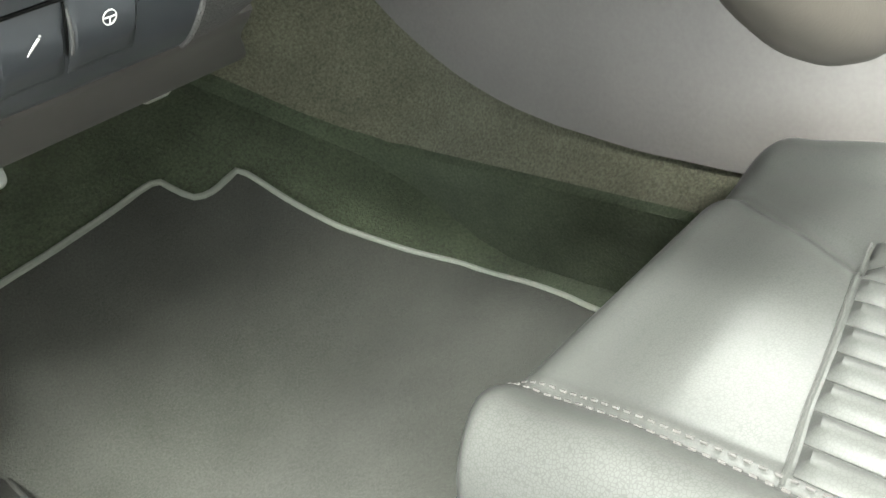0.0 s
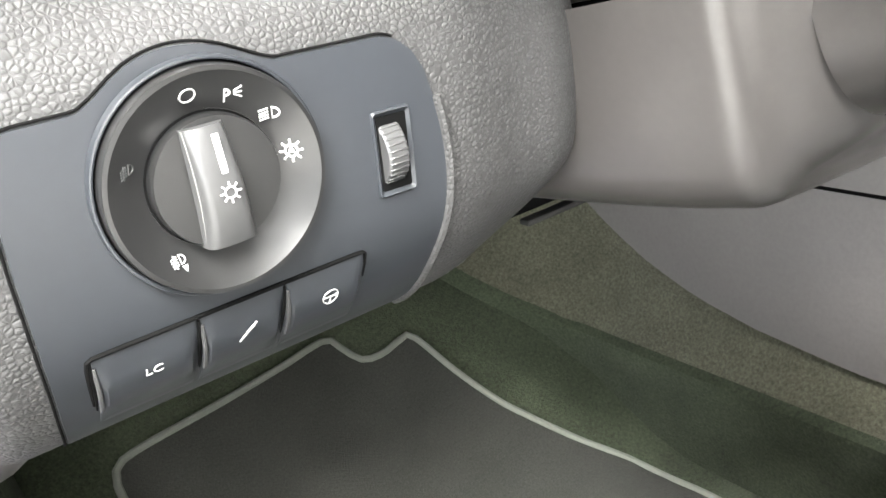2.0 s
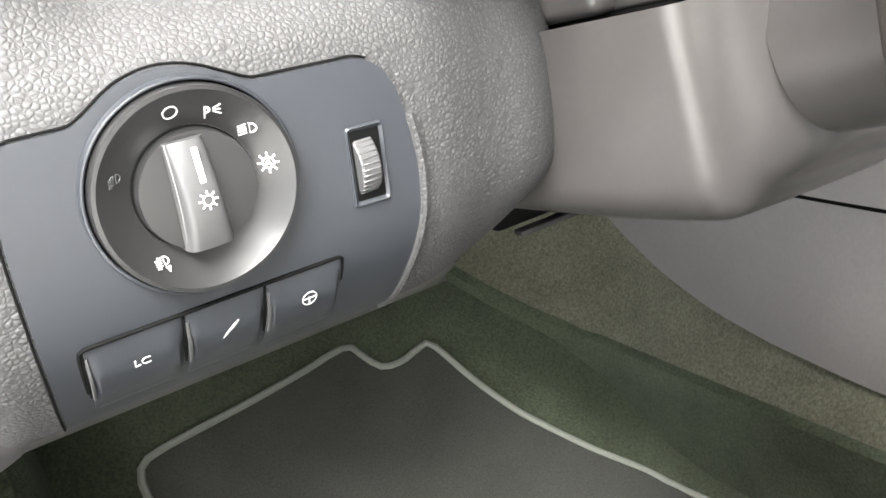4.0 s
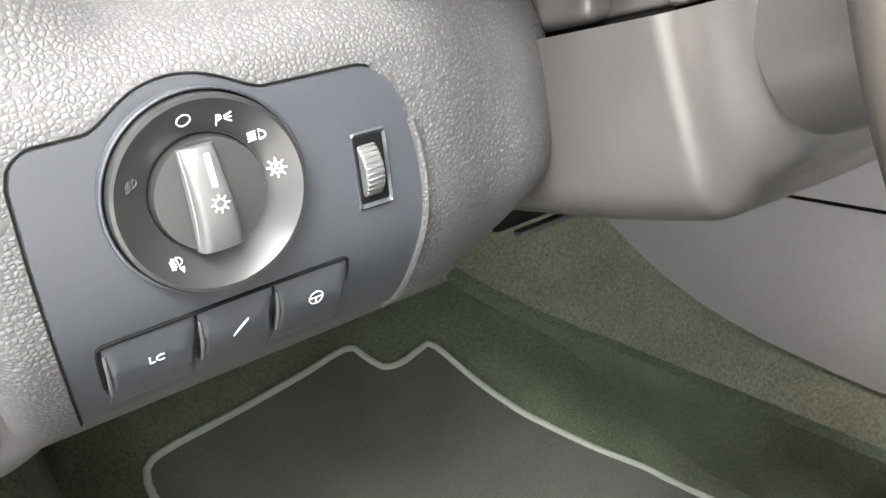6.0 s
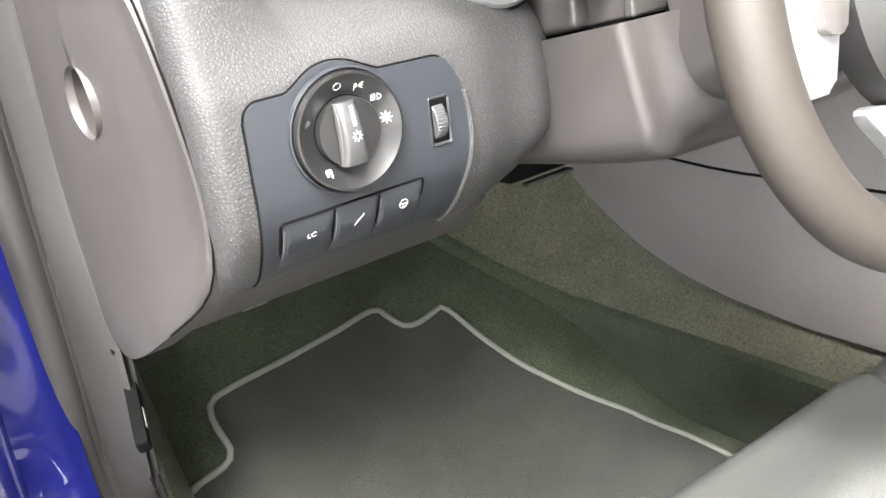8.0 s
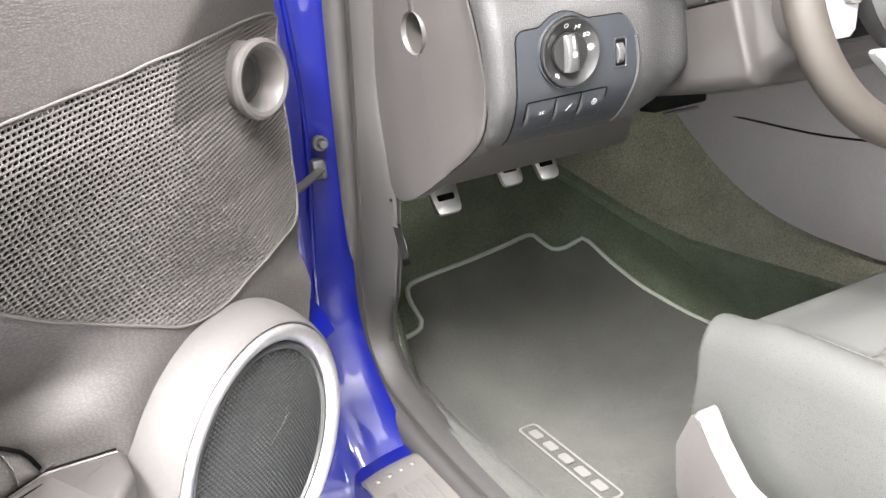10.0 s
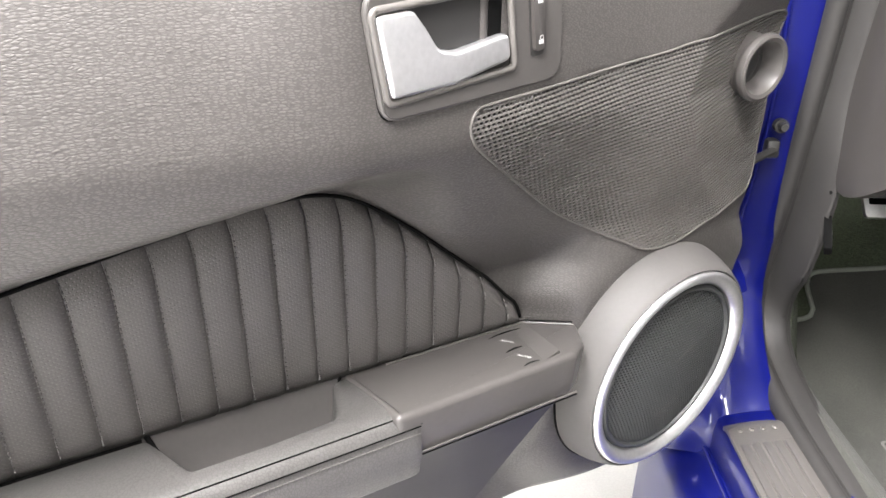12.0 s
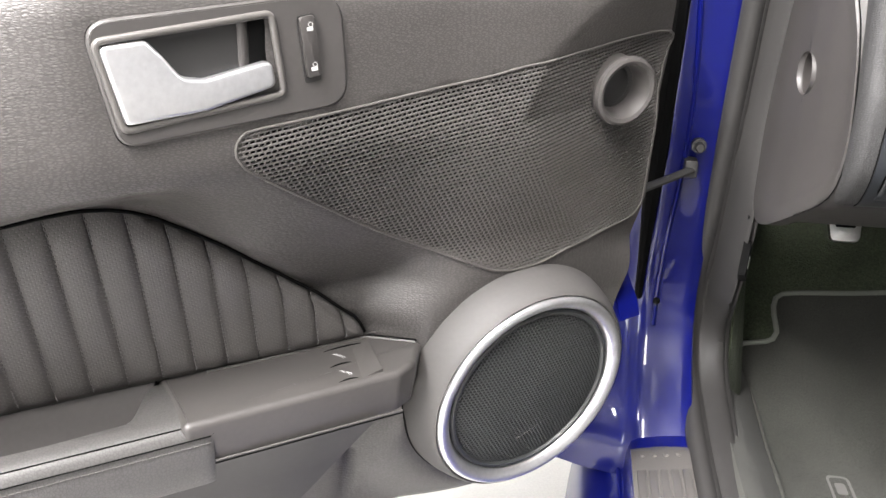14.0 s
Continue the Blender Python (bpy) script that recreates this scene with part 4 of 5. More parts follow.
def buttons():
    xs = [(0.1425, 0.1765), (0.1785, 0.2085), (0.2105, 0.2420)]
    # dark gap along the top of the buttons, turning down at both ends
    gap = [(0.1408, 0.8745), (0.1407, 0.884), (0.1408, 0.8925), (0.1413, 0.8950), (0.1430, 0.8959)]
    gap += [(x, 0.8960) for x in np.linspace(0.150, 0.238, 12)]
    gap += [(0.2418, 0.8958), (0.2430, 0.8948), (0.2433, 0.890), (0.2432, 0.884)]
    fat = [0.0004, 0.0008, 0.0009, 0.0009, 0.0009] + [0.0009] * 12 + [0.0008, 0.0007, 0.0005, 0.0003]
    part("button_slot", tube([Vector((x, face_y(z) - 0.0018, z)) for x, z in gap], fat, 8), BLACK, switch)
    for i, (x0, x1) in enumerate(xs):
        rows = []
        for x in np.linspace(x0, x1, 14):
            row = []
            for z in np.linspace(0.8625, 0.8955, 14):
                e = min(x - x0, x1 - x, 0.8955 - z)
                k = smooth(-0.0004, 0.0014, e)
                foot = smooth(0.8625, 0.874, z)
                row.append(Vector((x, face_y(z) - 0.0018 - 0.0004 * k - 0.0030 * k * foot * smooth(0.8955, 0.879, z), z)))
            rows.append(row)
        b = part("button", slab(rows, (0, 0.003, 0)), PANEL, switch, "blue-grey push button with a white mark")
        # pale edge at the button's left end, its highlight put into the colour
        part("end_edge", tube([Vector((x0 + 0.0002, face_y(z) - 0.0016 - 0.0030 * smooth(0.8955, 0.879, z), z)) for z in np.linspace(0.872, 0.892, 8)], 0.0008, 6), KNOB, b)
        part("end_gap", tube([Vector((x0 - 0.0009, face_y(z) - 0.0021, z)) for z in np.linspace(0.8715, 0.8945, 8)], [0.0003, 0.0005, 0.0006, 0.0007, 0.0007, 0.0007, 0.0006, 0.0005], 6), BLACK, b)
        m = face_pose((x0 + x1) / 2 + 0.001, 0.885, 0.0046)
        if i == 0:
            letters("lettering", "LC", 0.0054, m, WHITE, b)
        elif i == 1:
            bm = bar_bm(-0.0006, -0.0006, 0.0020, 0.0026, 0.0012, m)
            join(bm, bar_bm(-0.0024, -0.0029, -0.0004, -0.0004, 0.0009, m))
            join(bm, bar_bm(-0.0034, -0.0044, -0.0022, -0.0027, 0.0005, m))
            join(bm, ring_bm(0.0005, 0.0004, m @ Matrix.Translation((0.0025, 0.0034, 0)), 12))
            part("damper_mark", bm, WHITE, b)
        else:
            m = m @ Matrix.Diagonal((1.0, 1.22, 1.0, 1.0))
            bm = ring_bm(0.0033, 0.00042, m)
            join(bm, ring_bm(0.0005, 0.0007, m, 14))
            join(bm, bar_bm(-0.0031, 0.0002, -0.0006, 0.0001, 0.00055, m))
            join(bm, bar_bm(0.0031, 0.0002, 0.0006, 0.0001, 0.00055, m))
            join(bm, bar_bm(0, -0.0031, 0, -0.0006, 0.00055, m))
            part("wheel_mark", bm, WHITE, b)


buttons()

# ---- steering column and wheel ----
column = thing("steering_column", (0.5, 0.35, 0.9), "smooth grey plastic steering column shroud", "steering column")


def shroud():
    """Lower shroud: a rounded box that narrows towards the driver."""
    stations = [(0.50, 0.360, 0.70, 0.850), (0.43, 0.368, 0.695, 0.855), (0.36, 0.377, 0.685, 0.8605), (0.325, 0.3835, 0.675, 0.8645), (0.315, 0.3855, 0.670, 0.8660), (0.3095, 0.3875, 0.670, 0.8680), (0.3065, 0.3900, 0.667, 0.8710), (0.3040, 0.3945, 0.66, 0.8755), (0.3000, 0.402, 0.65, 0.8810), (0.2925, 0.411, 0.64, 0.8870), (0.285, 0.420, 0.64, 0.893), (0.276, 0.432, 0.63, 0.904), (0.268, 0.448, 0.62, 0.920)]
    rows = []
    for y, x0, x1, z0 in stations:
        zt = 0.9635 + (0.345 - y) * 0.12
        r = 0.022
        pts = [(x0, zt)]
        pts += [(x0, lerp(zt, z0 + r, t)) for t in (0.25, 0.5, 0.75, 1.0)]
        pts += [(x0 + r * (1 - math.cos(a)), z0 + r * (1 - math.sin(a))) for a in np.linspace(0, math.pi / 2, 7)[1:]]
        pts += [(lerp(x0 + r, x1 - r, t), z0 - 0.004 * math.sin(math.pi * t)) for t in np.linspace(0, 1, 8)[1:]]
        pts += [(x1 - r * (1 - math.sin(a)), z0 + r * (1 - math.cos(a))) for a in np.linspace(0, math.pi / 2, 7)[1:]]
        pts += [(x1, zt)]
        rows.append([(x - 0.22 * (z - 0.90) * smooth(0.5, 0.40, x), y, z) for x, z in pts])
    fine = []
    cols = list(zip(*rows))
    smoothcols = [soft_line(c, 60) for c in cols]
    fine = [list(r) for r in zip(*smoothcols)]
    bm = grid(fine)
    end = fine[-1]
    vs = [bm.verts.new((p.x, p.y - 0.001, p.z)) for p in end]
    bm.faces.new(vs)
    part("lower_shroud", bm, COLUMN, column, angle=60)
    # upper shroud with stalk collar
    def sloped(lo, hi, r):
        bm = rbox(lo, hi, r, 3)
        for v in bm.verts:
            v.co.z -= (v.co.y - 0.345) * 0.12
        return bm
    part("upper_shroud", sloped((0.386, 0.309, 0.9648), (0.648, 0.47, 1.075), 0.003), COLUMN, column)
    part("stalk_housing", sloped((0.3725, 0.348, 0.9648), (0.41, 0.47, 1.07), 0.006), COLUMN, column)
    part("corner_bar", sloped((0.3795, 0.300, 0.9648), (0.417, 0.3095, 1.07), 0.003), COLUMN, column)
    part("front_cover", sloped((0.407, 0.3015, 0.9648), (0.645, 0.33, 1.07), 0.003), COLUMN, column)
    part("shroud_gap", sloped((0.388, 0.312, 0.961), (0.640, 0.46, 0.968), 0.0), BLACK, column)
    part("stalk", tube([(0.38, 0.33, 1.0), (0.30, 0.335, 1.03), (0.25, 0.335, 1.05)], [0.012, 0.009, 0.011], 12), DARK, column)


shroud()


def steering_wheel():
    w = thing("steering_wheel", (0.505, 0.19, 0.96), "three-spoke steering wheel with grey leather rim", "steering wheel")
    m = frame_of((0.488, 0.173, 0.980), (1, 0, 0), (0, 0.13, 1))
    ring = [m @ Vector((0.1650 * math.cos(a), 0.1650 * math.sin(a), 0)) for a in np.linspace(0, math.tau, 97)[:-1]]
    part("rim", tube(ring, 0.0182, 16, True), WHEELSKIN, w)
    part("hub_pad", lathe([(0.070, -0.03), (0.090, -0.012), (0.093, 0.010), (0.082, 0.024), (0.04, 0.032), (0, 0.033)], m, 48), DARK, w)
    bx = frame_of((0.557, 0.204, 0.949), (1, 0, 0), (0, 0.25, 1))
    boot = round_poly([(-0.150, 0.15), (-0.152, -0.028), (0.152, -0.028), (0.150, 0.15)], [0.04, 0.05, 0.05, 0.04], 10)
    part("hub_cover", prism(boot, 0.052, bx @ Matrix.Translation((0, 0, -0.082)), 0.022, 6), COLUMN, w, "rounded grey cover behind the wheel", angle=60)
    part("hub_gap", prism([(x * 0.968, 0.06 + (y - 0.06) * 0.95) for x, y in boot], 0.010, bx @ Matrix.Translation((0, 0, -0.0905))), BLACK, w)
    for s in (1, -1):
        q = m @ Matrix.Diagonal((s, 1, 1, 1))
        arm = round_poly([(-0.166, 0.045), (-0.164, 0.003), (-0.154, -0.044), (-0.142, -0.052), (-0.112, -0.053), (-0.100, -0.018), (-0.070, 0.0), (-0.055, 0.045)], 0.008)
        sp = part("spoke", prism(arm, 0.012, q @ Matrix.Translation((0, 0, -0.006)), 0.003, 3), SILVER, w, "satin silver spoke")
        part("spoke_cover", prism(round_poly([(-0.128, 0.040), (-0.121, -0.022), (-0.104, -0.026), (-0.096, 0.0), (-0.080, 0.040)], 0.006), 0.006, q @ Matrix.Translation((0, 0, 0.0055)), 0.002), TRIM, sp)
        low = round_poly([(-0.090, -0.066), (-0.030, -0.078), (-0.004, -0.105), (-0.004, -0.160), (-0.022, -0.156), (-0.058, -0.100)], 0.008)
        part("lower_spoke", prism(low, 0.010, q @ Matrix.Translation((0, 0, -0.007)), 0.003, 3), SILVER, w, "satin silver lower spoke")


steering_wheel()

# ---- seat ----


def seat():
    s = thing("driver_seat", (0.53, 0.0, 0.35), "grey leather driver's seat cushion with pleated insert", "car seat")
    x0, x1, y0, y1 = 0.298, 0.80, -0.45, 0.305

    def insert_front(x):
        return curve_at([(0.372, 0.146), (0.44, 0.160), (0.505, 0.170), (0.56, 0.180), (0.61, 0.190), (0.66, 0.194)], x)

    def top(x, y):
        u = (x - x0) / (x1 - x0)
        bol = max(smooth(0.20, 0.08, u), 0.4 * smooth(0.80, 0.92, u))
        z = 0.578 + 0.026 * bol + 0.022 * smooth(-0.2, 0.2, y) - 0.010 * smooth(0.22, 0.305, y)
        # creases between the thigh band and the two bolsters
        left = abs(x - 0.374 - 0.006 * smooth(0.2, 0.3, y))
        far = ((x - 0.601) * 0.164 - (y - 0.19) * 0.105) / 0.195
        z -= 0.006 * math.exp(-(left / 0.006) ** 2)
        if y > 0.15:
            z -= 0.014 * smooth(0.15, 0.19, y) * math.exp(-(far / 0.012) ** 2) + 0.008 * smooth(0.0, 0.02, far) * smooth(0.15, 0.2, y)
        return z
    rows = []
    side = [(-0.004, 0.38), (-0.010, 0.45), (-0.010, 0.52)]
    for y in list(np.linspace(y0, 0.13, 26)) + list(np.linspace(0.137, y1, 36)):
        row = [(x0 + dx, y, z) for dx, z in side]
        for x in np.linspace(x0, x1, 110):
            e = math.sqrt(max(1 - (1 - min(min(x - x0, x1 - x) / 0.040, 1)) ** 2, 0))
            row.append((x, y, lerp(0.555, top(x, y), e)))
        row += [(x1 - dx, y, z) for dx, z in reversed(side)]
        rows.append(row)
    # the front rolls over; the outer corner draws back
    last = rows[-1]
    for a in np.linspace(0, math.pi / 2, 11)[1:]:
        rows.append([(lerp(px, 0.535, 0.05 * (1 - math.cos(a))), py + 0.034 * math.sin(a) * (1 - 0.55 * smooth(0.37, 0.30, px)), max(pz - 0.036 * (1 - math.cos(a)), 0.36)) for px, py, pz in last])
    last = rows[-1]
    for dz in (0.03, 0.06, 0.12, 0.18):
        rows.append([(px, py - dz * 0.1, max(pz - dz, 0.355)) for px, py, pz in last])
    part("cushion", grid(rows), SEAT, s, angle=70)
    # pleated insert behind the smooth front band, crossed by one seam
    for i in range(9):
        xa = 0.386 + i * 0.0270
        for gap, ya, yb in ((0, -0.062, -0.004), (1, -0.56, -0.066)):
            r = []
            for t in np.linspace(0, 1, 10):
                row = []
                for q in np.linspace(0, 1, 7):
                    x = lerp(xa, xa + 0.0258, q)
                    y = insert_front(x) + lerp(ya, yb, t)
                    e = smooth(0, 0.10, min(t, 1 - t) + 0.02)
                    row.append((x, y, top(x, y) + 0.001 + 0.007 * e * math.sin(math.pi * q) ** 0.7))
                r.append(row)
            part("pleat", slab(r, (0, 0, -0.004)), SEAT, s)
    part("front_seam", tube([(x, insert_front(x), top(x, insert_front(x)) + 0.0005) for x in np.linspace(0.376, 0.628, 24)], 0.0018, 6), SEAT, s)
    for k in (0, 1):
        bm = bmesh.new()
        pts = [(0.366 + 0.016 * k, y) for y in (-0.40, 0.0, 0.10, 0.15, 0.20, 0.25, 0.29, 0.305)]
        way = soft_line([(x + 0.005 * smooth(0.2, 0.3, y), y, top(x + 0.005 * smooth(0.2, 0.3, y), y) + 0.0008) for x, y in pts] + [(0.371 + 0.016 * k, 0.327, top(0.371 + 0.016 * k, 0.305) - 0.008), (0.369 + 0.015 * k, 0.335, 0.565), (0.366 + 0.014 * k, 0.334, 0.53)], 190)
        for a, b in list(zip(way, way[1:]))[::2]:
            join(bm, tube([a, b], 0.0010, 5))
        tagged(part("bolster_stitching", bm, THREAD, s), "pale double stitching on the bolster", kind="stuff")
    # side shield with its round control
    outline = round_poly([(-0.42, 0.33), (0.27, 0.33), (0.284, 0.44), (0.279, 0.497), (0.243, 0.557), (0.222, 0.518), (0.19, 0.477), (0.10, 0.455), (-0.42, 0.45)], [0.01, 0.02, 0.03, 0.02, 0.008, 0.03, 0.03, 0.05, 0.01])
    face = frame_of((0.264, 0, 0), (0, -1, 0), (0, 0, 1))
    shield = part("side_shield", prism([(-y, z) for y, z in outline], 0.028, face, 0.008, 4), SHIELD, s, "pale grey plastic side shield", angle=50)
    pill = round_poly([(-0.226, 0.436), (-0.186, 0.420), (-0.180, 0.440), (-0.222, 0.456)], 0.009)
    part("control_gap", prism([(-0.203 + (x + 0.203) * 1.14, 0.438 + (y - 0.438) * 1.22) for x, y in pill], 0.0285, face), BLACK, shield)
    part("control_lever", prism(pill, 0.034, face, 0.004, 3), SILVER, shield, "satin seat control lever")


seat()

# ---- the open door ----
# door axes: u from the hinge to the latch, n from the outer skin to the cabin, z up
DU, DN = Vector((-0.7795, -0.6264, 0)), Vector((0.6264, -0.7795, 0))


def dw(u, n, z):
    return DU * u + DN * n + Vector((0, 0, z))


door = thing("open_car_door", dw(-0.15, -0.45, 0.35), "open blue car door with grey leather-grained trim", "car door")


def rec_depth(u):
    return lerp(0.055, 0.090, smooth(0.0, 0.14, u))


def shoulder(u):
    """Heights between which the trim steps back: start, end."""
    t = smooth(0.24, 0.36, u)
    rear = curve_at([(0.30, 0.928), (0.36, 0.932), (0.42, 0.928), (0.50, 0.915), (0.62, 0.895), (0.80, 0.87), (1.1, 0.84)], u)
    return lerp(0.955, rear, t), lerp(0.775, rear - 0.032, t)


PAD_TOP = [(0.132, 0.722), (0.142, 0.737), (0.158, 0.750), (0.185, 0.775), (0.245, 0.819), (0.280, 0.845), (0.312, 0.866), (0.338, 0.882), (0.358, 0.891), (0.378, 0.896), (0.400, 0.898), (0.430, 0.896), (0.464, 0.891), (0.525, 0.881), (0.61, 0.864), (0.80, 0.83), (1.0, 0.80)]


def pad_top(u):
    return curve_at(PAD_TOP, u)


PAD_LOW = 0.712


def pad_flat(z):
    """The plane of the pleated pad's bed."""
    return -0.45 + 0.19 * (z - 0.72)


# speaker: centre of its ring in door axes, and the way it faces
SPK, SPK_AXIS = (-0.052, -0.383, 0.625), DN + DU * -0.028 + Vector((0, 0, -0.165))


def tilted_pose(at, axis):
    """A pose at a place in door axes whose z runs along axis and whose x runs to the hinge."""
    az = axis.normalized()
    ax = -DU + az * DU.dot(az)
    return frame_of(dw(*at), ax, az.cross(ax))


def swell_n(u, z):
    """How far the trim round the handle stands proud of the rest."""
    return (0.020 * smooth(0.05, 0.28, u) + 0.10 * min(max(u - 0.28, 0), 0.12)) * smooth(0.86, 0.96, z)


def trim_n(u, z):
    n = -0.36 + swell_n(u, z)
    uk = curve_at([(0.74, -0.20), (0.785, -0.14), (0.87, -0.05), (0.95, 0.0), (1.006, -0.028), (1.106, -0.153), (1.13, -0.17)], z)
    if u < uk:
        n -= 0.30 * (uk - u)
    zt, zb = shoulder(u)
    if z < zt:
        k = min(max((zt - z) / (zt - zb), 0), 1)
        k = lerp(k ** 1.6, k * k * (3 - 2 * k), smooth(0.2, 0.34, u))
        step = lerp(rec_depth(u), 0.058, smooth(0.2, 0.34, u))
        n -= step * k
        if u > 0.2:
            n -= (rec_depth(u) - step) * smooth(zb, 0.72, z)
    n -= 0.55 * max(z - 0.955, 0) ** 1.5 * smooth(0.385, 0.5, u)
    if z > 1.055:
        n -= 0.045 * ((z - 1.055) / 0.075) ** 2
    if z < 0.66:
        n = lerp(n, -0.43 - 0.25 * (0.66 - z), smooth(0.68, 0.62, z))
    # seat of the speaker pod, rising softly out of the trim
    seat_n = -0.4265 + 0.028 * (u + 0.056) + 0.165 * (z - 0.626)
    n = lerp(n, max(n, seat_n), smooth(0.225, 0.148, math.hypot(u + 0.054, z - 0.631)))
    # drawn in to the lip of the switch plate
    n = lerp(n, min(n, -0.4135 - 0.927 * (u - 0.0804)), smooth(0.750, 0.713, z) * smooth(0.055, 0.082, u) * smooth(0.16, 0.135, u))
    # bed of the pleated pad
    if u > 0.125:
        n = lerp(n, min(n, pad_flat(z) - 0.002), smooth(-0.010, 0.0, min(pad_top(u) - z, z - PAD_LOW + 0.01)))
    return n


MESH_LINE = [(0.2869, 0.9537), (0.2824, 0.9636), (0.2687, 0.9693), (0.1721, 0.9795), (0.045, 0.994), (-0.02, 1.004), (-0.225, 1.022), (-0.238, 0.98), (-0.236, 0.85), (-0.222, 0.805), (-0.147, 0.799), (-0.1, 0.789), (-0.058, 0.777), (-0.01, 0.778), (0.033, 0.795), (0.127, 0.841), (0.2016, 0.887), (0.2698, 0.9308), (0.2831, 0.9435)]
MESH_IN = [(0.01 + (u - 0.01) * 0.96, 0.90 + (z - 0.90) * 0.93) for u, z in MESH_LINE]


def in_poly(poly, x, y):
    hit = False
    for (x0, y0), (x1, y1) in zip(poly, poly[1:] + poly[:1]):
        if (y0 > y) != (y1 > y) and x < (x1 - x0) * (y - y0) / (y1 - y0) + x0:
            hit = not hit
    return hit


TRIM_FRONT = [(0.46, -0.17), (0.70, -0.19), (0.735, -0.205), (0.82, -0.242), (1.0, -0.246), (1.05, -0.226), (1.106, -0.198), (1.13, -0.19)]


BELT = [(-0.25, 1.13), (0.10, 1.128), (0.22, 1.115), (0.316, 1.101), (0.383, 1.092), (0.443, 1.085), (0.498, 1.076), (0.7, 1.055), (1.06, 1.03)]


def below_belt(u, z):
    """Height on the trim, drawn down to the sloping belt line at the top."""
    return z if z < 1.0 else 1.0 + (z - 1.0) * (curve_at(BELT, u) - 1.0) / 0.13


def door_skin():
    rows = []
    for z in np.linspace(0.465, 1.13, 100):
        u0 = curve_at(TRIM_FRONT, z)
        rows.append([dw(u, trim_n(u, below_belt(u, z)) - (0.007 if in_poly(MESH_IN, u, below_belt(u, z)) else 0), below_belt(u, z)) for u in [u0 + (1.03 - u0) * (i / 130) ** 1.2 for i in range(131)]])
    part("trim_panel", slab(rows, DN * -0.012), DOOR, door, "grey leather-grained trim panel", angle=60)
    # black seal along the door's front edge
    part("edge_seal", slab([[dw(curve_at(TRIM_FRONT, z) + 0.004, trim_n(curve_at(TRIM_FRONT, z), z) - 0.010, z), dw(curve_at(TRIM_FRONT, z) - 0.010, trim_n(curve_at(TRIM_FRONT, z), z) - 0.022, z), dw(-0.2475, -0.462, z)] for z in np.linspace(0.70, 1.12, 22)], DN * -0.006), BLACK, door, "black rubber edge seal")
    # painted shell behind the trim
    sect = [(-0.20, -0.455), (-0.235, -0.46), (-0.245, -0.49), (-0.225, -0.57), (-0.18, -0.61), (0.2, -0.62), (1.04, -0.60), (1.06, -0.45)]
    rows = []
    for z in np.linspace(0.452, 1.10, 24):
        k = 0.04 * (1 - smooth(0.45, 0.56, z))
        rows.append([dw(u, n + k, below_belt(u, lerp(1.10, z, 1 - 0.34 * smooth(0.2, -0.18, u))) - 0.012 * smooth(0.9, 1.1, z) * smooth(0.2, 0.4, u)) for u, n in sect])
    part("shell", slab(rows, DN * 0.004), BLUE, door, "deep blue painted door shell", angle=50)
    # bottom closing strip
    rows = [[dw(u, n, 0.456) for n in (-0.51, -0.54, -0.585)] for u in np.linspace(0.2, 1.03, 10)]
    part("shell_bottom", slab(rows, (0, 0, -0.01)), BLUE, door)
    # window channel: black weather strip and the glass lowered to its edge
    line = [dw(u, lerp(-0.412, trim_n(u, curve_at(BELT, u)) - 0.006, smooth(0.1, 0.3, u)), curve_at(BELT, u) + 0.005) for u in np.linspace(-0.12, 1.03, 40)]
    part("window_seal", tube(line, 0.009, 8), BLACK, door, "black window weather strip")
    pane = [[dw(u, -0.452, curve_at(BELT, u) + z) for u in np.linspace(-0.10, 1.02, 12)] for z in (-0.05, 0.008)]
    glass = part("window_glass", slab(pane, DN * -0.004), GLASSY, door, "lowered clear window glass")
    glass.visible_shadow = False
    rows = [[dw(u, n, curve_at(BELT, u) - z) for n, z in ((-0.462, 0.012), (-0.53, 0.016), (-0.60, 0.03))] for u in np.linspace(-0.15, 1.03, 24)]
    part("shell_top", slab(rows, (0, 0, -0.02)), BLUE, door)


door_skin()


def on_trim(u, z, lift=0.0):
    """A pose on the trim: x along -u (to the hinge), y up, z out to the cabin."""
    e = 0.006
    tu = (dw(u - e, trim_n(u - e, z), z) - dw(u + e, trim_n(u + e, z), z)).normalized()
    tz = (dw(u, trim_n(u, z + e), z + e) - dw(u, trim_n(u, z - e), z - e)).normalized()
    out = tu.cross(tz).normalized()
    return frame_of(dw(u, trim_n(u, z), z) + out * lift, tu, tz)


def flat_pose(n):
    """A pose whose x runs along -u, y up and z to the cabin, in the plane of n."""
    return frame_of(dw(0, n, 0), -DU, (0, 0, 1))


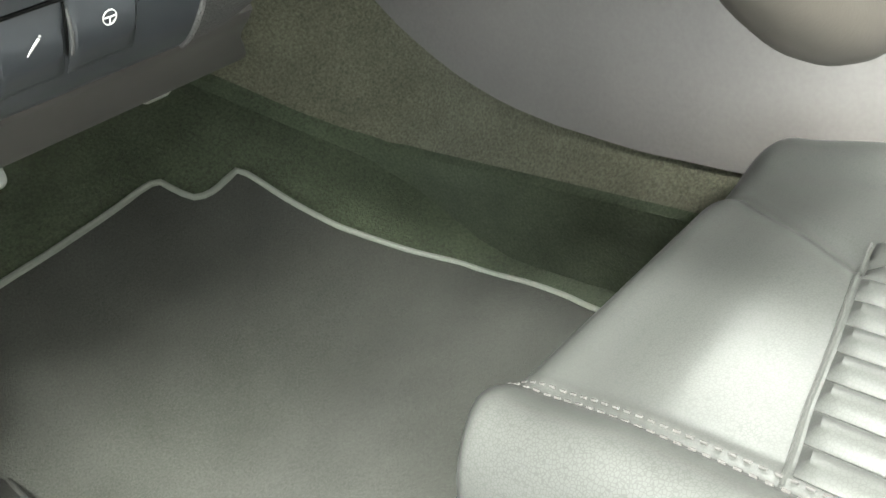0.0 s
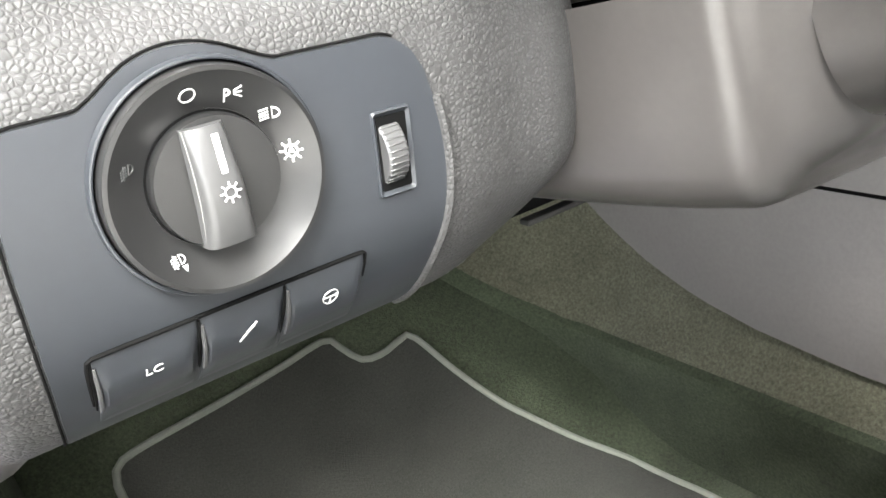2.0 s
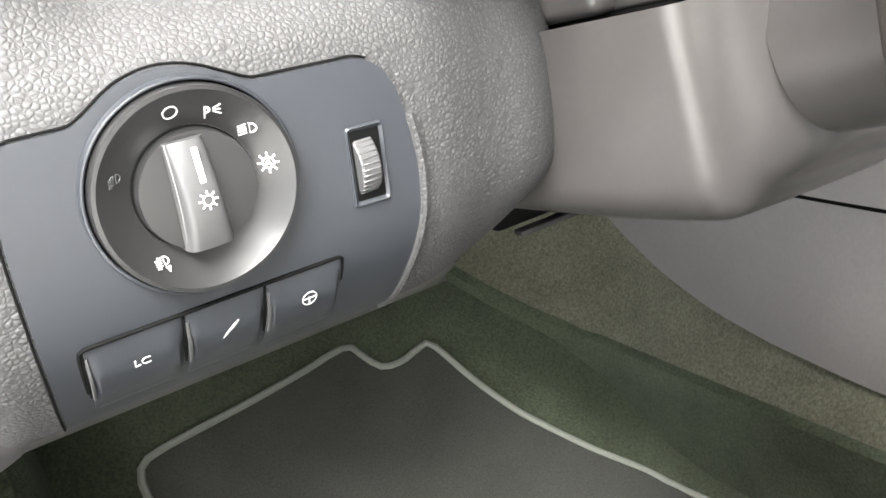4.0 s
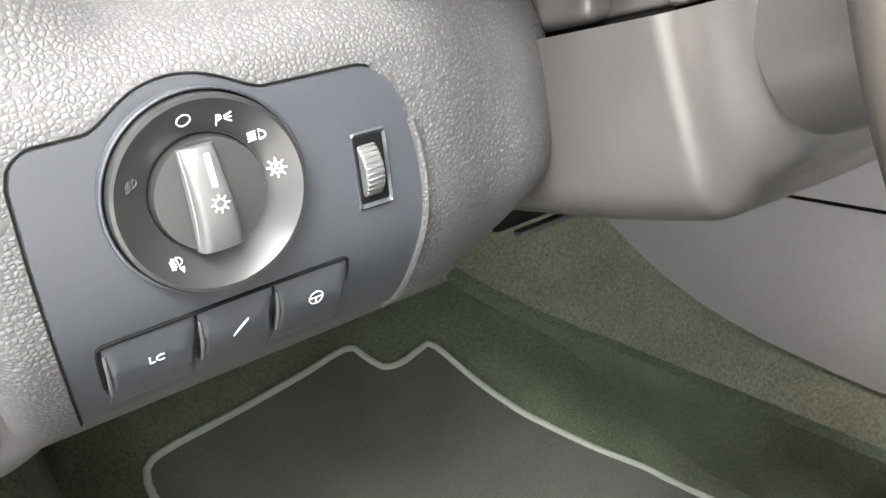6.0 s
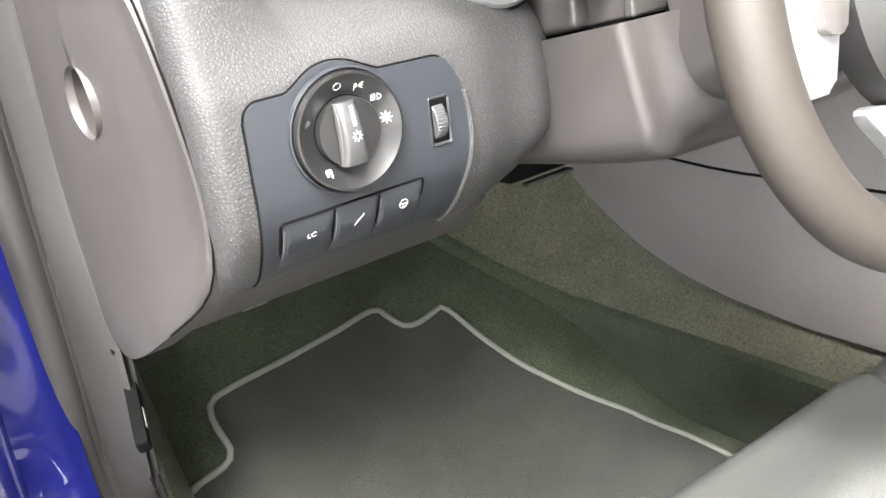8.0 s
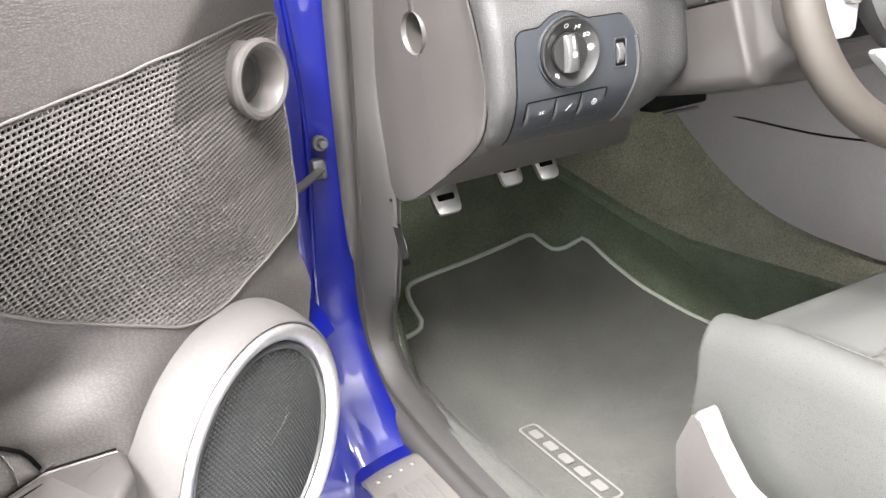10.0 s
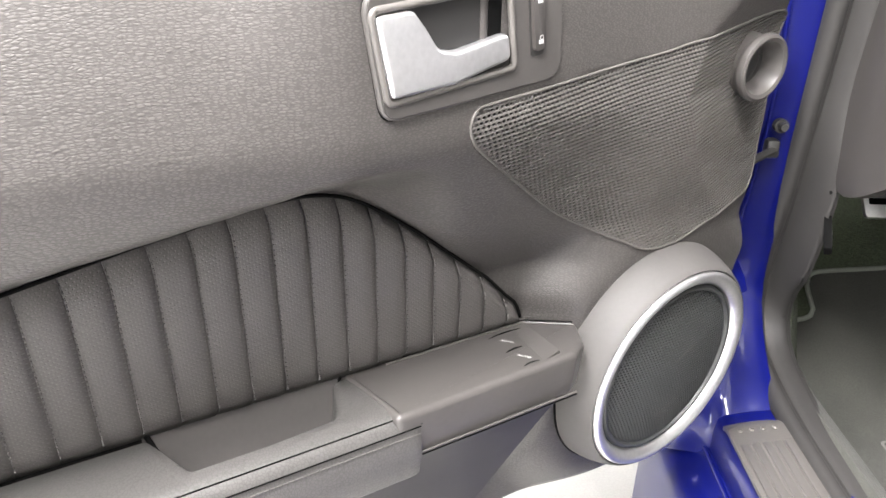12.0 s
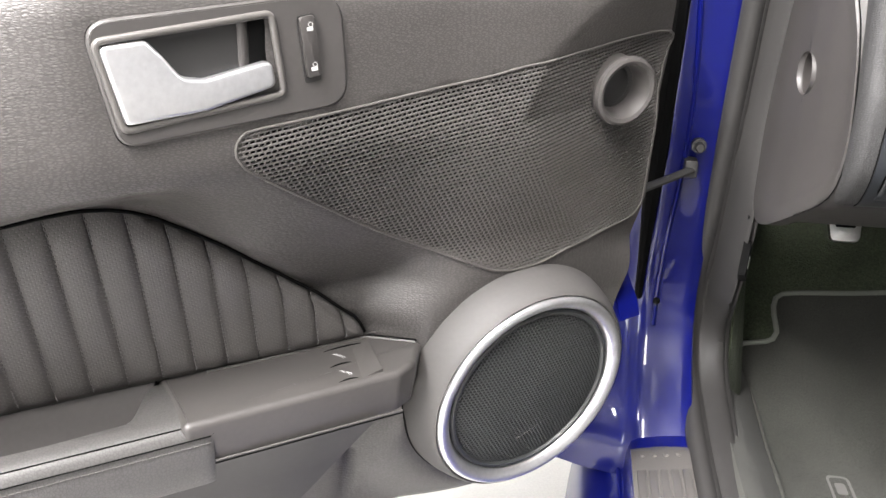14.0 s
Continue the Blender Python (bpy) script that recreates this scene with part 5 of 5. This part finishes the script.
def pitted(inside, place, du, dz, u0, u1, z0, z1, deep):
    """A moulded sheet with staggered rows of oval pits. place gives a point and how far out it is lifted."""
    verts, faces, dark = [], [], []
    edge = [(0.5, 0), (0.5, 0.5), (0, 0.5), (-0.5, 0.5), (-0.5, 0), (-0.5, -0.5), (0, -0.5), (0.5, -0.5)]
    oval = [(1, 0), (0.9, 0.85), (0, 1), (-0.9, 0.85), (-1, 0), (-0.9, -0.85), (0, -1), (0.9, -0.85)]
    for j in range(int((z1 - z0) / dz)):
        for i in range(int((u1 - u0) / du)):
            u = u0 + (i + (0.5 if j % 2 else 1.0)) * du
            z = z0 + (j + 0.5) * dz
            if not inside(u, z):
                continue
            b = len(verts)
            verts += [place(u + a * du, z + c * dz, 0) for a, c in edge]
            verts += [place(u + a * du * 0.44, z + c * dz * 0.34, -0.0003) for a, c in oval]
            verts += [place(u + a * du * 0.41, z + c * dz * 0.27, -deep) for a, c in oval]
            for k in range(8):
                l = (k + 1) % 8
                faces.append((b + k, b + l, b + 8 + l, b + 8 + k))
                faces.append((b + 8 + k, b + 8 + l, b + 16 + l, b + 16 + k))
                dark += [0, 0]
            # pit floor, marked to be coloured black for the shade in the hole
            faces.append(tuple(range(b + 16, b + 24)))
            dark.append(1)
    return verts, faces, dark


def lattice(name, sheet, mat, parent, label=""):
    verts, faces, dark = sheet
    me = bpy.data.meshes.new(name)
    mid = sum((Vector(v) for v in verts), Vector()) / len(verts)
    me.from_pydata([tuple(Vector(v) - mid) for v in verts], [], faces)
    me.materials.append(mat)
    # second material blackens the pit floors in place of real depth shade
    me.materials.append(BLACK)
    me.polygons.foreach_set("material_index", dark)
    ob = new(name, me)
    ob.location = mid
    ob.parent = parent
    ob.matrix_parent_inverse = world_of(parent).inverted()
    return tagged(ob, label, kind="stuff")


def mesh_n(u, z):
    return trim_n(u, z)


def speaker_mesh():
    m = tagged(part("mesh_insert_edge", tube([dw(p.x, mesh_n(p.x, p.y) + 0.0012, p.y) for p in soft_line([(u, z, 0) for u, z in MESH_LINE], 220, True)], 0.0013, 8, True), TRIM, door))
    poly = [(p.x, p.y) for p in soft_line([(u, z, 0) for u, z in MESH_LINE], 120, True)]
    sheet = pitted(lambda u, z: in_poly(poly, u, z - 0.144 * u), lambda u, z, h: dw(u, mesh_n(u, z - 0.144 * u) + 0.0012 + h, z - 0.144 * u), 0.0052, 0.0041, -0.245, 0.30, 0.73, 1.08, 0.0024)
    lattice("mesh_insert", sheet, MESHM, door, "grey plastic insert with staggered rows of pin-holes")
    # round cup in the mesh near the hinge
    c = tilted_pose((-0.1395, -0.369, 0.966), DN + DU * 0.052 + Vector((0, 0, -0.157)))
    ring = part("cup_ring", lathe([(0.0330, -0.055), (0.0335, -0.016), (0.0345, -0.0125), (0.0365, -0.0105), (0.0376, -0.006), (0.0365, -0.0015), (0.0335, 0.0), (0.0295, -0.0018), (0.0270, -0.009), (0.0262, -0.016), (0.0245, -0.020), (0.0240, -0.026)], c, 56), LOWER, door, "round grey ring cup")
    part("cup_floor", lathe([(0.0246, -0.0255), (0.0200, -0.0265), (0.0165, -0.024), (0, -0.024)], c, 40), DARK, ring)


speaker_mesh()


def rolled(poly, z0, z1, r, m):
    """A plate of this outline whose upper edge is rolled with radius r."""
    k = len(poly)
    area = sum(a[0] * b[1] - b[0] * a[1] for a, b in zip(poly, poly[1:] + poly[:1]))
    turn = 1 if area > 0 else -1
    nor = []
    for i in range(k):
        t = (Vector(poly[(i + 1) % k]) - Vector(poly[i - 1])).normalized()
        nor.append(Vector((-t.y, t.x)) * turn)
    bm = bmesh.new()
    rings = [[bm.verts.new(m @ Vector((x, y, z0))) for x, y in poly]]
    for j in range(8):
        a = math.pi / 2 * j / 7
        rings.append([bm.verts.new(m @ Vector((x + q.x * r * (1 - math.cos(a)), y + q.y * r * (1 - math.cos(a)), z1 - r + r * math.sin(a)))) for (x, y), q in zip(poly, nor)])
    for ra, rb in zip(rings, rings[1:]):
        for i in range(k):
            bm.faces.new((ra[i], ra[(i + 1) % k], rb[(i + 1) % k], rb[i]))
    bm.faces.new(rings[-1])
    return bm


def handle():
    # the surround leans with the trim round it
    m = flat_pose(-0.36) @ Matrix(((1.0175, 0, 0, -0.0037), (-0.021, 0.97, 0, 0.0281), (-0.10, 0, 1, -0.007), (0, 0, 0, 1)))
    # outline in (-u, z)
    out = [(-0.379, 1.050), (-0.362, 0.962), (-0.182, 0.983), (-0.187, 1.072)]
    inn = [(-0.3745, 1.0385), (-0.3605, 0.9735), (-0.237, 0.993), (-0.245, 1.057)]
    o = round_poly(out, [0.016, 0.014, 0.022, 0.022], 6)
    i = round_poly(inn, 0.006, 6)
    bez = part("handle_bezel", frame_poly(o, i, 0.007, m @ Matrix.Translation((0, 0, -0.002))), LOWER, door, "grey plastic handle surround")
    part("bezel_edge", tube([m @ Vector((x, y, 0.0015)) for x, y in o], 0.0026, 8, True), LOWER, bez)
    part("bezel_gap", tube([m @ Vector((-0.278 + (x + 0.278) * 1.022, 1.017 + (y - 1.017) * 1.045, 0.0004)) for x, y in o], 0.0006, 6, True), BLACK, bez)
    part("opening_edge", tube([m @ Vector((x, y, 0.0050)) for x, y in i], 0.0030, 10, True), TRIM, bez)
    # recess behind the lever
    bm = bmesh.new()
    a = [bm.verts.new(m @ Vector((x, y, 0.0035))) for x, y in i]
    cx, cy = -0.30, 1.015
    b = [bm.verts.new(m @ Vector((lerp(cx, x, 0.96), lerp(cy, y, 0.94), 0.0008))) for x, y in i]
    n = len(a)
    for k in range(n):
        bm.faces.new((a[k], a[(k + 1) % n], b[(k + 1) % n], b[k]))
    bm.faces.new(b)
    part("recess", bm, DARK, door, "dark handle recess")
    rows = [[m @ Vector((x, y, 0.0012 + 0.002 * math.sin(math.pi * q))) for q, x in zip(np.linspace(0, 1, 9), np.linspace(-0.2715, -0.2635, 9))] for y in np.linspace(1.0, 1.052, 4)]
    part("recess_post", slab(rows, DN * -0.001), CAP, door)
    # flat black patch: shade at the end of the shallow recess, painted on
    part("recess_shade", prism([(-0.2630, 0.998), (-0.2405, 0.998), (-0.2465, 1.053), (-0.2630, 1.051)], 0.0006, m @ Matrix.Translation((0, 0, 0.0009))), BLACK, door, "black patch for the shade in the handle recess")
    # lever: a blade that sweeps into a bar
    lev = [(-0.3722, 1.0355), (-0.340, 1.0392), (-0.329, 1.027), (-0.317, 1.0110), (-0.300, 1.0090), (-0.2475, 1.0215), (-0.2440, 1.0005), (-0.30, 0.9845), (-0.3590, 0.9775)]
    poly = round_poly(lev, [0.005, 0.007, 0.02, 0.012, 0.02, 0.007, 0.007, 0.03, 0.005], 6)
    part("lever", rolled(poly, 0.0012, 0.0104, 0.0036, m), SILVER, door, "satin silver pull lever", angle=30)
    # lock rocker with two small padlock marks
    ro = [(-0.2235, 1.0535), (-0.2105, 1.0560), (-0.2055, 1.0075), (-0.2175, 1.0050)]
    rp = round_poly(ro, 0.003)
    big = round_poly([(x + (0.0008 if x > -0.214 else -0.0016), y + (0.0010 if y > 1.03 else -0.0048)) for x, y in ro], 0.003)
    well = part("lock_well", prism(big, 0.0015, m @ Matrix.Translation((0, 0, 0.0042))), DARK, bez)
    rk = part("lock_rocker", prism(rp, 0.005, m @ Matrix.Translation((0, 0, 0.0045)), 0.0012), CAP, bez, "dark lock rocker with white padlock marks")
    for x, y in ((-0.2150, 1.046), (-0.2120, 1.014)):
        q = m @ Matrix.Translation((x, y, 0.0096)) @ Matrix.Scale(0.75, 4)
        bm = bar_bm(-0.0035, -0.002, 0.0035, -0.0012, 0.004, q)
        join(bm, ring_bm(0.0028, 0.0007, q @ Matrix.Translation((0.0008, 0.003, 0)), 14))
        part("padlock_mark", bm, WHITE, rk)


handle()

# ---- pleated pad ----
def pad_n(u, z):
    """The pad swells out of the recess."""
    e = min(pad_top(u) - z, z - PAD_LOW + 0.01)
    return pad_flat(z) + 0.002 + 0.010 * smooth(0, 0.02, e)


def pad():
    part("pad_back", slab([[dw(u, trim_n(u, z) + 0.0015, z) for z in np.linspace(0.70, pad_top(u) + 0.001, 6)] for u in np.linspace(0.135, 1.0, 60)], DN * -0.004), DARK, door)
    slant = 0.13
    pitch = 0.0313
    k = 0
    base = 0.0911
    while base + k * pitch < 1.0:
        a0, a1 = base + k * pitch, base + (k + 1) * pitch
        k += 1
        rows = []
        for q in np.linspace(0, 1, 9):
            a = lerp(a0 + 0.0002, a1 - 0.0002, q)
            # top of this line: walk up the slanted line to the outline
            zt = PAD_LOW
            for step in range(400):
                z = PAD_LOW + step * 0.0005
                u = a + slant * (z - PAD_LOW)
                if u < 0.134 or z > pad_top(u):
                    break
                zt = z
            lo = PAD_LOW - 0.005
            row = []
            for t in np.linspace(0, 1, 14):
                z = lerp(lo, zt, t)
                u = a + slant * (z - PAD_LOW)
                swell = 0.0028 * math.sin(math.pi * (1 - (1 - q) ** 1.7)) ** 0.5 * smooth(0, 0.01, zt - z + 0.004) * smooth(0, 0.016, z - lo + 0.003)
                row.append(dw(u, pad_n(u, z) + swell - 0.002, z))
            rows.append(row)
        if (rows[4][-1] - rows[4][0]).length < 0.006:
            continue
        part("pleat", slab(rows, DN * -0.004), PERF, door, angle=60)
    # stitches along the valleys, joined
    verts_bm = bmesh.new()
    for j in range(1, k):
        a = base + j * pitch
        z = PAD_LOW + 0.006
        while True:
            u = a + slant * (z - PAD_LOW)
            if u < 0.138 or z > pad_top(u) - 0.005:
                break
            p = dw(u, pad_n(u, z) + 0.0002, z)
            q = dw(u + slant * 0.0022, pad_n(u, z + 0.0022) + 0.0002, z + 0.0022)
            join(verts_bm, tube([p, q], 0.0007, 5))
            z += 0.0048
    tagged(part("pad_stitching", verts_bm, THREAD, door), "fine grey stitches between the pleats", kind="stuff")
    # black piping round the pad
    line = [(u, pad_top(u) + 0.0006) for u in np.linspace(1.0, 0.136, 120)] + [(0.130, 0.716)]
    part("pad_piping", tube([dw(u, pad_flat(z) + 0.0040, z) for u, z in line], 0.0017, 8), BLACK, door, "black piping round the pleated pad")


pad()


def armrest():
    # front switch plate: its top runs nearly level, its nose is cut back at the speaker
    def block(outline, z0, z1, r, name, mat, label=""):
        k = len(outline)
        nor = []
        for i in range(k):
            a, b = Vector(outline[i - 1]), Vector(outline[(i + 1) % k])
            t = (b - a).normalized()
            nor.append(Vector((-t.y, t.x)))
        mid = sum((Vector(p) for p in outline), Vector((0, 0))) / k
        if nor[0].dot(mid - Vector(outline[0])) < 0:
            nor = [-q for q in nor]
        bm = bmesh.new()
        rings = [[bm.verts.new(dw(u + q.x * 0.005, n + q.y * 0.005, z0)) for (u, n), q in zip(outline, nor)]]
        for s in range(7):
            a = math.pi / 2 * s / 6
            rings.append([bm.verts.new(dw(u + q.x * r * (1 - math.cos(a)), n + q.y * r * (1 - math.cos(a)), z1 - r + r * math.sin(a))) for (u, n), q in zip(outline, nor)])
        for ra, rb in zip(rings, rings[1:]):
            for i in range(k):
                bm.faces.new((ra[i], ra[(i + 1) % k], rb[(i + 1) % k], rb[i]))
        bm.faces.new(rings[0][::-1])
        bm.faces.new(rings[-1])
        return part(name, bm, mat, door, label, angle=50)
    plate = block(round_poly([(0.345, -0.356), (0.130, -0.3600), (0.106, -0.374), (0.0795, -0.412), (0.1265, -0.4565), (0.345, -0.4595)], [0.008, 0.018, 0.016, 0.008, 0.009, 0.008], 6), 0.664, 0.709, 0.0070, "armrest_front", LOWER, "smooth grey switch plate")
    # window switches; a raised wedge fits the camera's view of their sunken tray
    def flat(pts, z, lift, name, mat, parent, label=""):
        bm = bmesh.new()
        lo = [bm.verts.new(dw(u, n, z)) for u, n in pts]
        hi = [bm.verts.new(dw(u, n, z + (lift[i] if isinstance(lift, tuple) else lift))) for i, (u, n) in enumerate(pts)]
        bm.faces.new(lo[::-1])
        bm.faces.new(hi)
        for i in range(len(pts)):
            bm.faces.new((lo[i], lo[(i + 1) % len(pts)], hi[(i + 1) % len(pts)], hi[i]))
        return part(name, bm, mat, parent, label)
    # two switches that fall away to a sloping facet
    flat([(0.132, -0.437), (0.146, -0.368), (0.1725, -0.365), (0.157, -0.4225)], 0.7076, (0.0048, 0.0048, 0.0008, 0.0008), "finger_facet", LOWER, plate, "sloping facet in front of the switches")
    for ua, na, uc, nc in ((0.1675, -0.4335, 0.169, -0.4185), (0.181, -0.3985, 0.177, -0.3830)):
        sw = flat([(uc - 0.009, nc - 0.013), (uc - 0.004, nc + 0.0135), (uc + 0.024, nc + 0.0135), (uc + 0.019, nc - 0.013)], 0.7076, (0.0006, 0.0006, 0.0014, 0.0014), "window_switch", LOWER, plate, "grey window switch with white lettering")
        letters("lettering", "AUTO", 0.0052, frame_of(dw(uc + 0.002, nc, 0.7090), -DU, -DN) @ pose(0, 0, 0, 0, 0, -62), WHITE, sw)
    for (u0, n0), (u1, n1), r in (((0.183, -0.434), (0.139, -0.4355), 0.0014), ((0.189, -0.399), (0.166, -0.4015), 0.0015), ((0.193, -0.3675), (0.172, -0.3685), 0.0013)):
        part("switch_slot", tube([dw(lerp(u0, u1, t), lerp(n0, n1, t) - 0.0015 * math.sin(math.pi * t), 0.7087) for t in np.linspace(0, 1, 8)], [r * (0.45 + 0.55 * math.sin(math.pi * t)) for t in np.linspace(0, 1, 8)], 6), BLACK, plate)
    # rear padded rest: its inner side opens into a pull pocket
    rows = []
    for u in [0.319, 0.3205, 0.3245, 0.33, 0.338, 0.345] + list(np.linspace(0.350, 0.392, 15)) + list(np.linspace(0.40, 0.50, 9)) + list(np.linspace(0.506, 0.534, 15)) + list(np.linspace(0.545, 1.0, 30)):
        e = smooth(0.319, 0.3225, u)
        inner = lerp(lerp(-0.452, lerp(-0.394, -0.386, smooth(0.38, 0.46, u)), smooth(0.350, 0.388, u)), -0.452, smooth(0.512, 0.530, u))
        sec = [(-0.372, 0.632), (-0.360, 0.645), (-0.356, 0.665), (-0.356, 0.684), (-0.360, 0.695), (-0.367, 0.7015), (-0.378, 0.7035), (lerp(-0.378, inner, 0.5), 0.7045), (inner + 0.006, 0.7035), (inner + 0.001, 0.699), (inner, 0.690), (inner - 0.004, 0.655)]
        rows.append([dw(u, n + 0.0006 - 0.0015 * (1 - e), z + (0.0034 if z > 0.692 else 0) - 0.0008 * (1 - e)) for n, z in sec])
    part("armrest_pad", grid(rows), ARMPAD, door, "padded leather armrest", angle=60)
    # two creases along the shoulder of the rest and a row of stitches under them
    for nn, zz in ((-0.3640, 0.7030), (-0.3558, 0.6935)):
        part("armrest_seam", tube([dw(u, nn, zz) for u in np.linspace(0.321, 0.99, 24)], 0.0007, 6), BLACK, door)
    bm = bmesh.new()
    for i in range(118):
        u = 0.322 + i * 0.0055
        join(bm, tube([dw(u, -0.3552, 0.687), dw(u + 0.0036, -0.3552, 0.687)], 0.0007, 5))
    tagged(part("armrest_stitching", bm, SMOOTH, door), "grey stitches along the armrest", kind="stuff")
    rows = [[dw(u, n, z) for n, z in ((-0.393, 0.690), (-0.398, 0.656), (-0.412, 0.644), (-0.432, 0.647), (-0.441, 0.665), (-0.446, 0.690), (-0.4482, 0.706), (-0.4495, 0.711), (-0.455, 0.714))] for u in np.linspace(0.350, 0.530, 12)]
    part("pull_pocket", slab(rows, (0, 0, -0.004)), SMOOTH, door, "grey pull pocket")
    part("pocket_end", slab([[dw(0.351 + 0.16 * (0.704 - z), n, z) for n in np.linspace(-0.455, -0.405, 5)] for z in np.linspace(0.65, 0.704, 5)], DU * -0.003), SMOOTH, door)
    part("pocket_seam", tube([dw(0.3475 + 0.27 * (0.713 - z), -0.4485 + 0.16 * (0.711 - z), z) for z in np.linspace(0.713, 0.664, 8)], 0.0012, 6), BLACK, door)
    part("pocket_seam", tube([dw(0.527 - 0.40 * (0.711 - z), -0.4485 + 0.16 * (0.711 - z), z) for z in np.linspace(0.711, 0.662, 8)], 0.0024, 6), BLACK, door)
    # thin lip line by the pad, paler to carry its edge highlight
    lip = [(0.300, -0.4450), (0.215, -0.4450), (0.1345, -0.4450), (0.1265, -0.4430), (0.0875, -0.4095)]
    part("trim_line", tube([dw(p.x, p.y, 0.7098) for p in soft_line([(u, n, 0) for u, n in lip], 40)], 0.0013, 6), TRIM, door)
    part("lip_gap", tube([dw(p.x, p.y - 0.0032, 0.7100) for p in soft_line([(u - 0.002, n, 0) for u, n in lip], 40)], 0.0018, 6), BLACK, door)
    part("rest_gap", tube([dw(0.3187, n, z) for n, z in ((-0.400, 0.7078), (-0.375, 0.7072), (-0.362, 0.7025), (-0.3575, 0.694))], 0.0006, 6), BLACK, door)
    # seam under the armrest
    lower = [[dw(u, n, z) for n, z in ((-0.359, 0.6635), (-0.363, 0.655), (-0.369, 0.62), (-0.376, 0.57), (-0.386, 0.50), (-0.392, 0.47))] for u in np.linspace(0.0, 1.0, 20)]
    lower = [[p + DU * max(0, (0.152 + 1.05 * (0.664 - p.z)) * (1 - i / 19)) for p in r] for i, r in enumerate(lower)]
    part("lower_panel", slab(lower, DN * -0.03), DOORLOW, door, "smooth grey lower door panel")
    part("lower_ridge", tube([dw(u, -0.3590, 0.6650) for u in np.linspace(0.128, 0.328, 14)], 0.0012, 6), LOWER, door)
    part("lower_seam", tube([dw(u, -0.3588, 0.6626) for u in np.linspace(0.128, 0.328, 14)], 0.0008, 6), BLACK, door)


armrest()


def speaker():
    m = tilted_pose(SPK, SPK_AXIS)
    # pod: swells from the trim out to the ring
    prof = [(0.1450, -0.095), (0.1450, -0.0425), (0.1445, -0.038), (0.1438, -0.034), (0.1420, -0.026), (0.1385, -0.016), (0.1345, -0.007), (0.1318, -0.002), (0.1296, 0.0002), (0.1280, -0.0006)]
    part("speaker_cup", lathe(prof, m, 128), POD, door, "grey speaker pod", angle=60)
    part("ring_gap", lathe([(0.1286, -0.0012), (0.1270, -0.0012)], m, 128), BLACK, door)
    part("speaker_ring", lathe([(0.1274, -0.003), (0.1270, 0.0012), (0.1252, 0.0038), (0.1225, 0.0048), (0.1190, 0.0044), (0.1150, 0.0020), (0.1110, -0.0025), (0.1096, -0.0075)], m, 144), SILVER, door, "satin silver speaker ring")
    part("grille_rim", lathe([(0.1100, -0.008), (0.1084, -0.0042), (0.1062, -0.0020), (0.1034, -0.0022), (0.1020, -0.0045), (0.1012, -0.007)], m, 112), GRILLE, door, "dark rolled rim of the grille")
    r = 0.1022

    def dome(x, y):
        return -0.0055 + 0.011 * (1 - (x * x + y * y) / (r * r))
    sheet = pitted(lambda u, z: u * u + z * z < r * r, lambda u, z, h: m @ Vector((u, z, dome(u, z) + h)), 0.0046, 0.0036, -r, r, -r, r, 0.0022)
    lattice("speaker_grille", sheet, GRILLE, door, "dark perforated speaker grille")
    part("grille_back", lathe([(0.1028, -0.012), (0.05, -0.005), (0, -0.002)], m, 48), BLACK, door)
    for (x, y, l) in ((0.012, 0.022, 0.016), (0.004, -0.055, 0.020)):
        part("grille_mark", tube([m @ Vector((x - l, y - 0.006, dome(x - l, y) + 0.0006)), m @ Vector((x + l, y + 0.010, dome(x + l, y) + 0.0006))], 0.0005, 6), THREAD, door)
    # dark line where the pod meets the trim
    ring = []
    for k in range(48):
        a, h = math.radians(172 + k * 2.0), -0.030
        while h > -0.092:
            p = m @ Vector((0.1452 * math.cos(a), 0.1452 * math.sin(a), h))
            if p.dot(DN) < trim_n(p.dot(DU), p.z) + 0.001:
                break
            h -= 0.001
        ring.append(p)
    part("pod_gap", tube(ring, 0.0014, 6), BLACK, door)


speaker()


def side_vent():
    m = on_trim(0.135, 1.098, 0.001)
    v = part("demist_vent", frame_poly(round_poly([(-0.062, -0.014), (0.062, -0.014), (0.066, 0.016), (-0.066, 0.016)], 0.012), round_poly([(-0.056, -0.009), (0.056, -0.009), (0.060, 0.012), (-0.060, 0.012)], 0.008), 0.004, m), TRIM, door, "slatted demister vent")
    part("vent_well", prism(round_poly([(-0.056, -0.009), (0.056, -0.009), (0.060, 0.012), (-0.060, 0.012)], 0.008), 0.0008, m), BLACK, v)
    for i in range(6):
        x = -0.045 + i * 0.018
        part("slat", xform(rbox((x - 0.0015, -0.010, 0.0), (x + 0.0015, 0.012, 0.0035), 0.0005), m @ pose(0, 0, 0, 0, 0, 0)), TRIM, v)


side_vent()

# ---- floor tiles ----


def tiles():
    fl = bpy.data.objects["floor"]
    size = 0.6
    bm = rbox((-size / 2 + 0.002, -size / 2 + 0.002, -0.006), (size / 2 - 0.002, size / 2 - 0.002, 0.0), 0.0015, 1)
    me = bpy.data.meshes.new("tile")
    bm.to_mesh(me)
    bm.free()
    me.materials.append(TILE)
    for i in range(-8, 8):
        for j in range(-8, 8):
            t = new("tile", me)
            t.location = (0.3 + i * size, 0.3 + j * size, 0)
            t.parent = fl


tiles()
